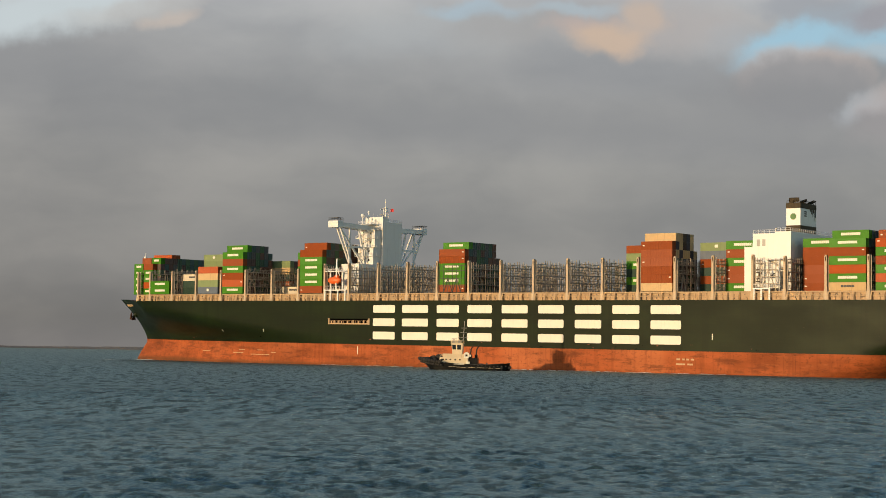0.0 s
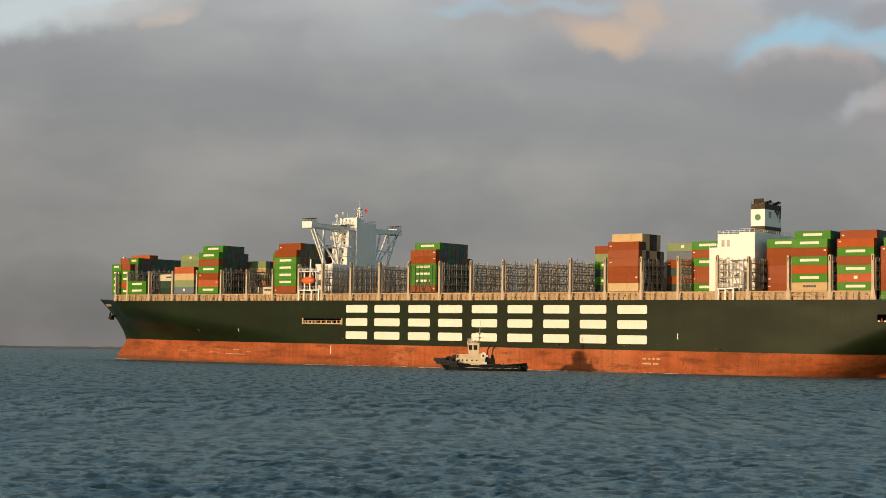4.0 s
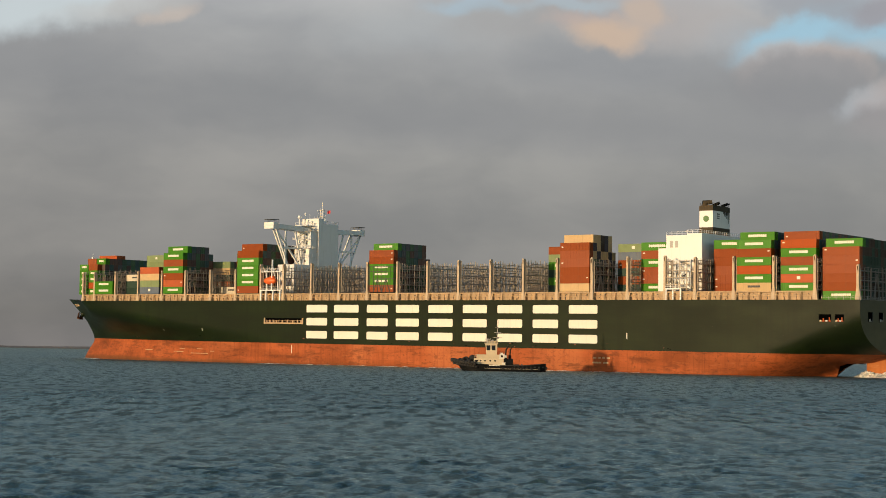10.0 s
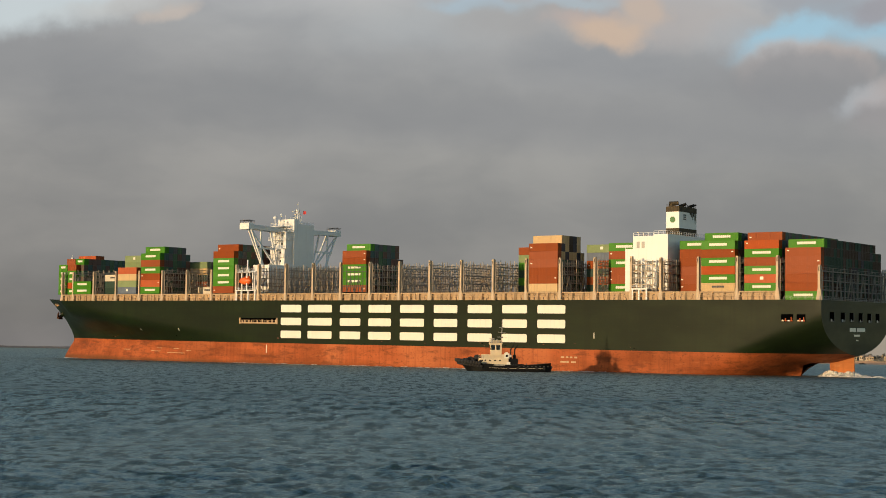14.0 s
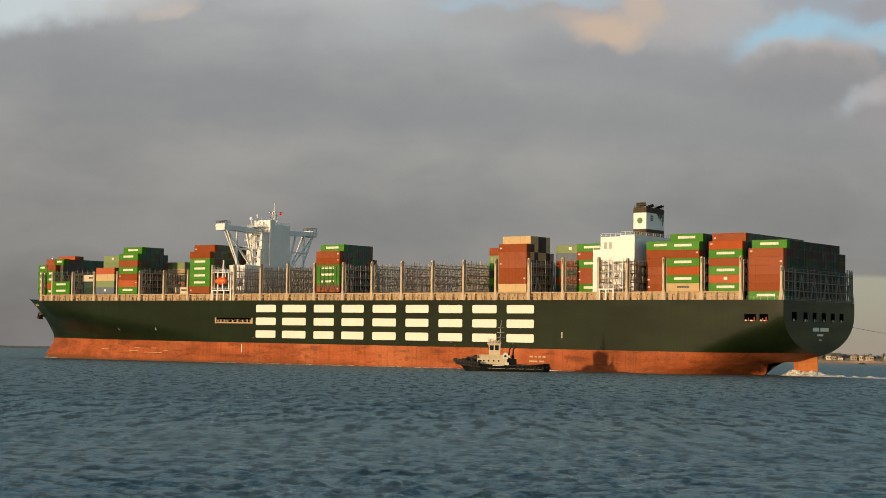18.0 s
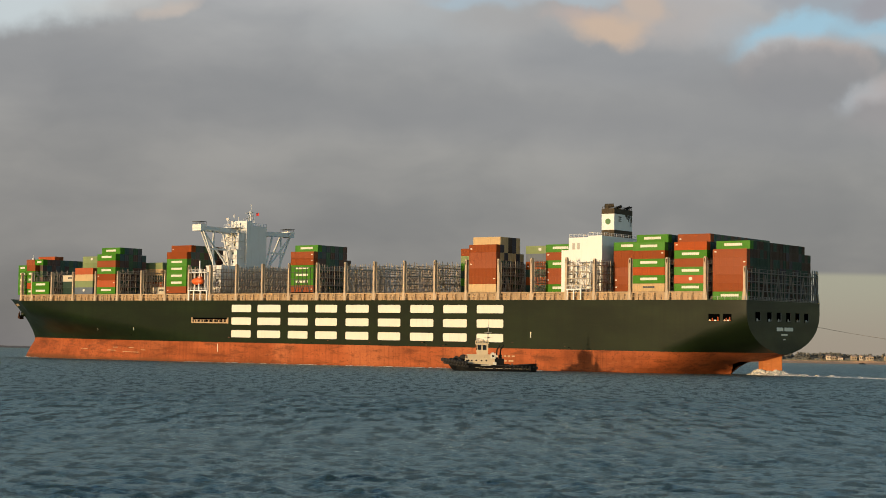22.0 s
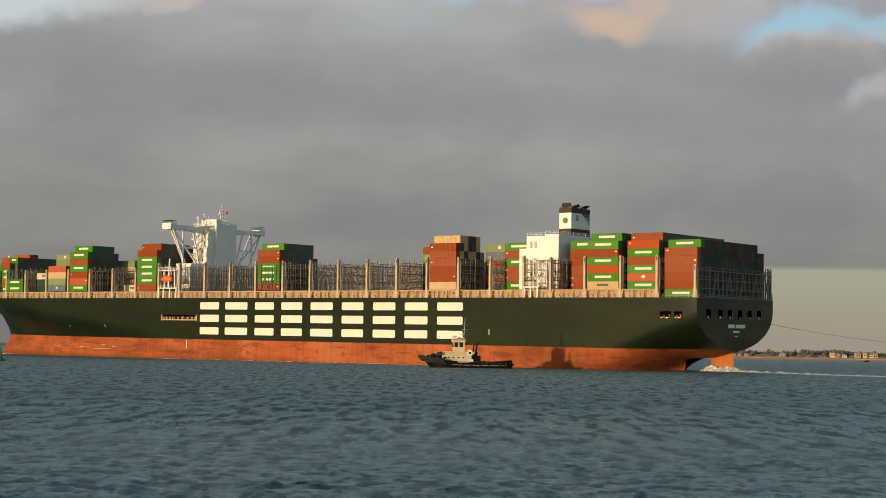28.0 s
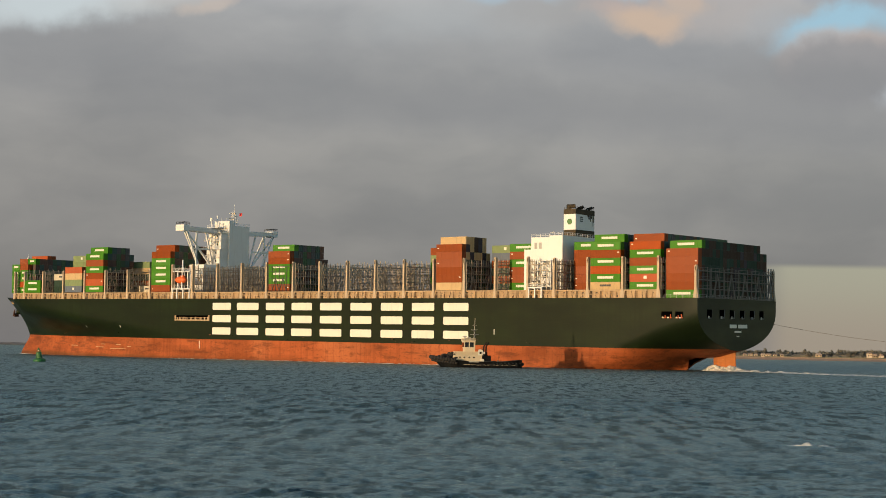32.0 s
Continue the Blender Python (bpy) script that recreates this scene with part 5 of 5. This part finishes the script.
for z in (30.4, 32.6, 34.8, 37.0):
    casing_net.box(334.0, 342.4, 28.84, 29.02, z - .13, z + .13)
casing_net.beam((336.4, 28.9, 28.3), (339.0, 28.9, 34.8), .2).beam((341.6, 28.9, 28.3), (339.0, 28.9, 34.8), .2)
part("side_lattice", casing_net.ship(), "lashing", ship, "steel lattice before the engine casing")
# Foremost bay: short boxes outboard, a wide dark block behind.
for k in range(5):
    container("G", 33.6, 2, 28.2 + k * 2.7, 2.7, True)
    container("GOGGB"[k], 39.7, 2, 28.2 + k * 2.7, 2.7, True)
for j in (3,):
    container("B", 36.0, 3, 28.2 + 5 * 2.7, 2.7, True)
    container("G", 42.1, 3, 28.2 + 5 * 2.7, 2.7, True)
block([(36.0, j, 28.2 + k * 2.7, 2.7) for j in range(3, 15) for k in range(5)] + [(36.0, j, 41.7, 2.7) for j in range(4, 14)])
for j, c in ((6, "O"), (7, "B")):
    container(c, 35, j, 28.2 + 6 * 2.7, 1.6)
stack(49.9, 28.2, 2.85, "GG", cols=2)
stack(64.8, 28.3, 2.83, "DDW", col=2, marks={2: "dark"})
stack(79.3, 28.3, 2.83, "SLTO", cols=2, marks={0: "emblem"})
stack(72.3, 28.3, 2.83, "DDBDLL", col=4, cols=3, marks={5: "emblem"})
stack(93.8, 28.3, 2.86, "GOBGRG", upper="G", cols=7)
stack(101.6, 28.3, 2.83, "DBDTL", col=8, cols=5)
container("W", 121.0, 3, 28.3, 2.83, mark="dark")
stack(122.3, 28.3, 2.86, "DDDGBG", col=6, cols=3)
stack(137.4, 28.3, 2.86, "BGGGGB", upper="B", cols=10)
stack(207.1, 28.5, 2.62, "BGGGBB", upper="G", cols=9, lower_cols=8)
stack(278.2, 28.2, 2.75, "DGDGLB", col=6, cols=2)
stack(292.7, 28.2, 2.8, "TBBBBB", upper="T")
for k, row in ((6, "  TKPT"), (5, " PTKPT"), (4, " TPTTPT")):
    for j, c in enumerate(row):
        if c != " ":
            container(c, 292.7, j, 28.2 + k * 2.8, 2.8)
block([(292.7, j, 28.2 + k * 2.8, 2.8) for j in range(1, 7) for k in range(4)])
stack(307.0, 28.2, 2.8, "DBDBSL", col=6, cols=2, marks={5: "emblem"})
stack(320.4, 28.2, 2.78, "GBBGBG", col=3, cols=3)
stack(346.2, 28.0, 2.86, "BBBBB", col=4, upper="G", upper_shift=0, cols=14)
stack(359.3, 28.0, 2.7, "TGOGBG", upper="G", cols=21, marks={0: "dark"})
stack(373.2, 28.0, 2.7, "GOGBGO", col=1, upper="B", cols=20, marks={5: "", 1: "emblem"})
# Aftmost bay: every box of the open after end stands by itself, most in shade-darkened colours.
for k, c in enumerate("GBBBBB"):
    container(c, 387.1, 1, 25.3 + k * 2.72, 2.72)
container("G", 387.1, 2, 25.3 + 6 * 2.72, 2.72)
for j in range(2, 21):
    for k in range(7):
        if (k == 6 and (j < 3 or j > 18)):
            continue
        container(pick.choice("DKDKDKDKPL"[:9]), 387.1, j, 25.3 + k * 2.72, 2.72)


# ---- the tug ----
def build_tug():
    """Bow towards negative x; the waterline is at z = 0."""
    tug = thing("tugboat", "black-hulled harbour tug with cream wheelhouse beside the ship", "tugboat")

    def sheer(x):
        return 2.05 + 1.65 * max(0.0, -(x - 2) / 17.5) ** 1.9 + 0.7 * max(0.0, (x - 6) / 9) ** 1.4

    def half(x, z):
        fore = max(0.0, 1 - max(0.0, (-x - 4.5) / 11.0) ** 2.4) ** 0.6
        aft = max(0.0, 1 - max(0.0, (x - 9.0) / 6.6) ** 3) ** 0.5
        return 5.2 * fore * aft * (0.86 + 0.14 * min(1, max(0, z) / 2.5))

    hull, wale = Shape(), Shape()
    xs = np.linspace(-15.3, 15.4, 44)
    n = 7
    for side in (1, -1):
        vs = []
        for x in xs:
            for j in range(n):
                z = -1.0 + (sheer(x) + 1.0) * j / (n - 1)
                xx = x + 0.85 * (sheer(x) - z) * min(1.0, max(0.0, (-x - 7) / 8))
                vs.append((xx, side * half(x, z), z))
        fs = [(i * n + j, (i + 1) * n + j, (i + 1) * n + j + 1, i * n + j + 1) for i in range(len(xs) - 1) for j in range(n - 1)]
        hull.add(vs, fs if side < 0 else [q[::-1] for q in fs])
    part("hull", hull, "black", tug, "black hull with scuffed bulwarks", True)
    dk = Shape()
    e = [(x, half(x, 2) - .05, sheer(x) - 0.9) for x in xs]
    m = len(e)
    dk.add(e + [(a, -b, c) for a, b, c in e], [(i, i + 1, m + i + 1, m + i) for i in range(m - 1)])
    part("deck", dk, "deck_red", tug)
    part("rubbing_strake", Shape().path([(x, -half(x, 1.4) - .12, 0.95 + 0.5 * max(0, -x / 15)) for x in xs[14:-4]], 0.06), "cream", tug, "pale rubbing strake")
    part("rubbing_strake", Shape().path([(x, half(x, 1.4) + .12, 0.95 + 0.5 * max(0, -x / 15)) for x in xs[14:-4]], 0.06), "cream", tug, "pale rubbing strake")
    rim = [(x - .5, side * (half(x, 3) + .15)) for side, line in ((-1, np.linspace(-7.4, -15.25, 10)), (1, np.linspace(-15.25, -7.4, 10))) for x in line]
    for (xa, ya), (xb, yb) in zip(rim[:-1], rim[1:]):
        za, zb = sheer(xa + .5) - .05, sheer(xb + .5) - .05
        part("bow_fender", Shape().tube((xa, ya, za), (xb * .97 + xa * .03, yb * .97 + ya * .03, zb), .66, .66, 10), "rubber", tug, "black rubber bow fender roll", True)
        part("bow_fender", Shape().tube((xa + .5, ya * .97, za - 1.0), (xb * .93 + xa * .07 + .5, yb * .9 + ya * .07, zb - 1.0), .40, .40, 8), "rubber", tug, "black rubber bow fender roll", True)
    for x in (1.0, 4.2, 7.1, 10.4, 12.8):
        part("tyre_fender", Shape().tube((x, -half(x, 1.2) - .05, 1.0), (x, -half(x, 1.2) - .4, 1.0), 0.42, 0.42, 12), "rubber", tug)
    part("stern_fender", Shape().tube((15.3, -2.5, 1.3), (15.3, 2.5, 1.3), 0.55, 0.55, 10), "rubber", tug)
    house = part("deckhouse", Shape().box(-8.6, 1.2, -3.6, 3.6, 1.4, 4.3).box(-7.6, 0.6, -3.2, 3.2, 4.3, 5.5), "cream", tug, "cream deckhouse with small portholes")
    for x in (-7.4, -6.4, -4.9, -3.2, -1.6):
        part("porthole", Shape().tube((x, -3.55, 3.5), (x, -3.66, 3.5), 0.28, 0.28, 10), "glass", house)
    g = Shape()
    railing(g, [(-8.5, -3.5), (1.1, -3.5), (1.1, 3.5), (-8.5, 3.5), (-8.5, -3.5)], 4.3, 1.0, 1.2)
    part("rail", g, "cream", house)
    wheel = part("wheelhouse", Shape().hexa([(-4.4, -2.1, 5.5), (-1.0, -2.1, 5.5), (-1.0, 2.1, 5.5), (-4.4, 2.1, 5.5)], [(-4.8, -2.3, 9.0), (-0.9, -2.3, 9.0), (-0.9, 2.3, 9.0), (-4.8, 2.3, 9.0)]), "cream", tug, "cream wheelhouse with dark windows")
    part("roof", Shape().box(-5.0, -0.7, -2.5, 2.5, 9.0, 9.25), "cream", wheel)
    for x0, x1 in ((-4.4, -3.2), (-2.7, -1.5)):
        part("window", Shape().hexa([(x0, -2.24, 7.0), (x1, -2.24, 7.0), (x1, -2.1, 7.0), (x0, -2.1, 7.0)], [(x0 - .1, -2.36, 8.6), (x1, -2.36, 8.6), (x1, -2.2, 8.6), (x0 - .1, -2.2, 8.6)]), "glass", wheel)
    part("window", Shape().hexa([(-4.66, -1.9, 7.0), (-4.5, -1.9, 7.0), (-4.5, 1.9, 7.0), (-4.66, 1.9, 7.0)], [(-4.84, -1.9, 8.6), (-4.6, -1.9, 8.6), (-4.6, 1.9, 8.6), (-4.84, 1.9, 8.6)]), "glass", wheel)
    mast = Shape().tube((-1.0, 0, 9.3), (-0.6, 0, 17.0), 0.16, 0.07, 8)
    for z, w in ((11.2, 1.5), (12.8, 1.1), (14.4, 0.8)):
        mast.box(-0.9 - w, -0.7 + w, -.06, .06, z, z + .12).box(-.86, -.74, -w, w, z, z + .12)
    mast.box(-4.4, -3.9, -.2, .2, 9.3, 10.6).box(-4.9, -3.4, -.12, .12, 10.5, 10.8).ball((-2.4, .8, 10.0), .45, .45, .5)
    mast.tube((-3.2, -1.4, 9.3), (-3.2, -1.4, 11.0), .07, .05, 6).box(-2.6, -1.8, -1.7, -1.2, 9.3, 9.9)
    part("mast", mast, "lattice_grey", wheel, "grey mast with radar and lights")
    for k, (x, y, r) in enumerate(((-13.3, -1.6, .55), (-12.4, -2.6, .6), (-10.2, -3.1, .62), (-7.9, -3.3, .55), (-9.6, -.6, .9))):
        part("spare_fender", Shape().ball((x, y, sheer(x) + .35 + .12 * k), r * 1.2, r, r, 10, 6, .35, k), "rubber", tug, "black lumpy spare fender", True)
    for x in (-4.6, -3.6, -2.6, -1.5):
        part("search_light", Shape().tube((x, -2.2, 9.25), (x, -2.2, 9.9), .06, .06, 6).ball((x, -2.2, 10.0), .24, .24, .22, 8, 5), "cream", wheel)
    g = Shape()
    railing(g, [(-4.9, -2.4), (-.8, -2.4), (-.8, 2.4), (-4.9, 2.4), (-4.9, -2.4)], 9.25, .8, 1.0)
    part("roof_rail", g, "cream", wheel)
    part("monkey_deck", Shape().box(-3.6, -1.6, -1.2, 1.2, 9.25, 10.1), "cream", wheel)
    for x0, x1, y0, y1, z0, z1 in ((-1.15, -.55, -.3, .3, 12.3, 12.7), (-1.0, -.6, -.25, .25, 14.2, 14.6), (-1.1, -.4, -.9, -.6, 10.9, 11.4)):
        part("mast_light", Shape().box(x0, x1, y0, y1, z0, z1), "steel_dark", wheel)
    for x0, x1 in ((-8.2, -6.9), (-5.6, -4.6)):
        part("side_door", Shape().box(x0, x1, -3.64, -3.6, 2.0, 3.9), "cream", house)
    part("bulwark_cap", Shape().path([(x, -half(x, 2) - .02, sheer(x) + .04) for x in xs[12:-3]], 0.08), "steel_dark", tug)
    for x in np.arange(4.5, 14.0, 1.35):
        part("scupper", Shape().box(x, x + .5, -half(x, 1.8) - .06, -half(x, 1.8) + .02, 1.55, 1.75), "steel_dark", tug)
    part("winch", Shape().tube((-11.2, -1.6, 3.6), (-11.2, 1.6, 3.6), 1.2, 1.2, 14).box(-12.0, -10.4, -2.0, -1.7, 2.2, 4.3).box(-12.0, -10.4, 1.7, 2.0, 2.2, 4.3), "rubber", tug, "dark towing winch on the foredeck")
    for x, y, r in ((-8.9, -2.2, .85), (-9.2, 1.5, .8)):
        part("hawser_coil", Shape().ball((x, y, 4.4), r * 1.25, r, r * 1.15, 10, 6, .5, x), "rubber", tug, "dark coiled hawser", True)
    for side in (1, -1):
        x = 1.9 if side < 0 else 3.5
        stack_pipe = part("exhaust_stack", Shape().box(x - .5, x + .5, side * 2.2 - .5, side * 2.2 + .5, 1.6, 5.4).tube((x, side * 2.2, 5.3), (x + .15, side * 2.2, 7.3), 0.26, 0.24, 10), "black", tug, "dark exhaust stack with a raked pipe")
        part("pipe_end", Shape().tube((x + .12, side * 2.2, 7.2), (x + 1.1, side * 2.2, 8.7), 0.22, 0.2, 10), "black", stack_pipe)
    part("engine_hatch", Shape().box(1.6, 4.4, -2.8, 2.8, 1.0, 4.2).box(4.4, 6.4, -1.6, 1.6, 1.0, 2.4), "black", tug)
    part("raft_drum", Shape().tube((1.0, -3.2, 5.0), (2.2, -3.2, 5.0), 0.42, 0.42, 10).box(.2, 1.0, -3.5, -2.6, 4.3, 6.2), "letter_white", tug, "white life-raft drum")
    part("emblem", Shape().box(-.2, 1.5, -3.72, -3.6, 4.2, 5.9), "letter_white", tug)
    part("emblem_patch", Shape().box(.3, 1.0, -3.76, -3.7, 4.7, 5.4), "black", tug)
    part("towing_bitts", Shape().tube((7.4, -1, .8), (7.4, -1, 2.6), .22, .22, 8).tube((7.4, 1, .8), (7.4, 1, 2.6), .22, .22, 8).beam((7.4, -1.5, 2.3), (7.4, 1.5, 2.3), .3), "steel_dark", tug)
    part("placard", Shape().box(0.6, 1.8, -3.75, -3.62, 1.9, 3.0), "letter_white", tug)
    part("name_bar", Shape().box(-3.6, 0.0, -half(-2, 2) - .04, -half(-2, 2) + .05, 1.9, 2.3), "letter_white", tug)
    for ob in tug.children_recursive:
        ob.data.transform(Matrix.Scale(0.94, 4))
    return tug


tug = build_tug()


# ---- buoy, tow line, wash ----
def build_buoy():
    b = thing("buoy", "green starboard-hand pillar buoy floating in the channel", "buoy")
    part("float", Shape().lathe([(0.6, -.6), (1.75, -.3), (1.8, .55), (1.5, .75), (0.5, .85)], n=20), "buoy_green", b, "", True)
    tower = Shape()
    for k in range(4):
        a = k * 1.5708 + .6
        tower.beam((1.0 * math.cos(a), 1.0 * math.sin(a), .7), (.45 * math.cos(a), .45 * math.sin(a), 3.2), .14)
    for z in (1.5, 2.4):
        tower.lathe([(.9 - z * .15, z), (.9 - z * .15, z + .1)], n=12)
    part("tower", tower, "buoy_green", b)
    part("shield", Shape().lathe([(.82, .9), (.74, 2.6), (.5, 2.75)], n=14), "buoy_green", b)
    part("topmark", Shape().lathe([(.42, 3.3), (.36, 3.5), (.02, 4.0)], n=12), "buoy_green", b)
    part("lantern", Shape().lathe([(.16, 3.0), (.16, 3.4)], n=8), "letter_white", b)
    return b


buoy = build_buoy()


def build_towline():
    g = Shape()
    a, b = Vector((400, -26.5, 17.2)), Vector((520, -70, 12.4))
    pts = [a.lerp(b, k / 24) - Vector((0, 0, 5.0 * 4 * (k / 24) * (1 - k / 24))) for k in range(25)]
    return tagged(new("tow_line", g.path(pts, 0.06, 6).ship().mesh("tow_line", "rope")), "dark tow line running aft from the stern", "rope")


towline = build_towline()


def froth(x0, x1, nx, y_of, wide_of, ny, height):
    """A sheet of broken foam: only its crests stand out of the water."""
    g = Shape()
    vs = []
    for i in range(nx):
        u = i / (nx - 1)
        x = x0 + (x1 - x0) * u
        for j in range(ny):
            v = 2 * j / (ny - 1) - 1
            y = y_of(u) + v * wide_of(u)
            vs.append((x, y, height(u, v, x, y)))
    return g.add(vs, [(i * ny + j, (i + 1) * ny + j, (i + 1) * ny + j + 1, i * ny + j + 1) for i in range(nx - 1) for j in range(ny - 1)])


def build_wash():
    rng = random.Random(21)

    def level(x, y):
        """The sea's surface in the trimmed and heeled ship's space."""
        return 0.00533 * x - 0.01643 * y

    def mound(u, v, x, y):
        rough = noise.turbulence((x * .55, y * .7, 3.0), 5, False)
        fine = noise.turbulence((x * 2.1, y * 2.1, 5.0), 3, False)
        crest = float(np.interp(u, (0, .08, .18, .27, .36, .46, .58, .68, .80, 1), (0, .5, 1.6, 2.7, 2.2, 1.5, 2.6, 2.3, 1.0, .5)))
        ragged = .75 + .45 * noise.turbulence((x * .9, y * .9, 7.0), 4, False) + .15 * fine
        return level(x, y) - .5 + (.9 * math.exp(-((u - .30) / .22) ** 2) + 1.0 * u) * (1 - v ** 4) ** .6 * (0.7 + .35 * rough) + .8 * crest * math.exp(-((v + .25) / .42) ** 2) * ragged

    wash = tagged(new("propeller_wash", froth(185.5, 206, 150, lambda u: 0, lambda u: 3.6 + 2 * u, 70, mound).mesh("propeller_wash", "foam", True)), "sunlit white water thrown up at the propeller", "foam", kind="stuff")

    def streak(u, v, x, y):
        rough = noise.turbulence((x * .35, y * .6, 1.0), 4, False)
        return level(x, y) - .10 + (.75 * rough + .22) * (1 - v * v) * (1 - .45 * u)

    wake = tagged(new("wake", froth(199, 300, 300, lambda u: -1 - 58 * u, lambda u: 3.0 + 6 * u, 26, streak).mesh("wake", "foam", True)), "white streak of wake running away from the stern", "foam", kind="stuff")
    g = Shape()
    for k in range(150):
        s = rng.uniform(150, 330) if k > 40 else rng.uniform(11, 30)
        t = breadth(s, 1.0) + .4
        g.ball((s - 200, -t - rng.uniform(0, .5), level(s - 200, -t) - .05), rng.uniform(.5, 2.4), .4, rng.uniform(.1, .22), 8, 5, .8, k)
    edge = tagged(new("bow_wash", g.mesh("bow_wash", "foam", True)), "thin line of foam along the waterline", "foam", kind="stuff")
    return wash, wake, edge


FOAM = build_wash()


def build_crest(w, seed):
    """A small broken crest; only its peaks stand out of the water."""
    def rise(u, v, x, y):
        rough = noise.turbulence((x * 1.6 + seed, y * 2.2, seed * 1.0), 4, False)
        return -.1 + (.30 * rough + .02) * (1 - v * v) * math.sin(math.pi * u)

    g = froth(-w, w, 60, lambda u: .3 * math.sin(5 * u), lambda u: .5, 16, rise)
    return tagged(new("breaking_crest", g.mesh("breaking_crest", "foam", True)), "small white breaking wave crest", "foam", "whitecaps")


# ---- what moves ----
def ship_pose(t):
    u = t / 32
    psi = 37.353 - 0.884 * u
    a = radians(psi)
    x = -148.314 - 2.72985 * t + 1.31274 * u * u + 200 * math.cos(a)
    y = 711.092 + 1.16488 * t + 5.31531 * u * u - 200 * math.sin(a)
    return pose(x, y, 0, 0.9416, 0.3053, -psi)


# Two small crests that break and sink again.
CREST = [(build_crest(2.2, 3), [(0, -139.0, 640.0, .12), (2, -139.5, 638, .1), (4, -140, 636, -1.2), (32, -150.0, 600.0, -1.2)]),
         (build_crest(1.3, 8), [(0, 29, 116, -1.2), (29.5, 20.2, 92, -1.2), (31, 19.8, 90.8, .1), (32, 19.5, 90, .14)])]


def motions():
    times = [0, 4, 8, 12, 16, 20, 24, 28, 32]
    rows = [(t, ship_pose(t)) for t in times]
    walk(ship, rows)
    walk(towline, rows)
    for ob in FOAM:
        walk(ob, rows)
    for ob, m in CARGO:
        walk(ob, [(t, p @ m) for t, p in rows[::2]])
    walk(tug, [(t, pose(x * .92, y * .92, 0.1 * math.sin(t * 1.1), 0.8 * math.sin(t * 0.9), 0.6 * math.sin(t * 1.3 + 1), a)) for t, x, y, a in (
        (0, 8.6, 538, -6), (3, 13.1, 530, -4), (6, 16.0, 526, -3), (9, 19.0, 520, -1), (13, 21.4, 516, 1), (17, 21.2, 515, 1), (20, 19.3, 517, 2), (23, 15.4, 520, 3), (25, 12.8, 523, 4), (28, 7.5, 526, 7), (30, 3.4, 528, 9), (32, -0.8, 530, 10))])
    walk(buoy, [(t, pose(-127.2 + 1.2 * max(0.0, (t - 27) / 5), 434, 0.12 * math.sin(t * 1.2), 4 * math.sin(t * 0.8), 5 * math.sin(t * 1.1 + 1), 0)) for t in range(0, 33, 2)])
    walk(water, [(0, pose(5, 13, 0)), (16, pose(0, 0, 0)), (32, pose(-5, -13, 0))])
    walk(backdrop, [(0, pose(0, 4400, -13)), (9, pose(0, 4400, 0)), (25, pose(2, 4400, 20)), (32, pose(3, 4400, 28))])
    for ob, rs in CREST:
        walk(ob, [(t, pose(x, y, z)) for t, x, y, z in rs])


motions()
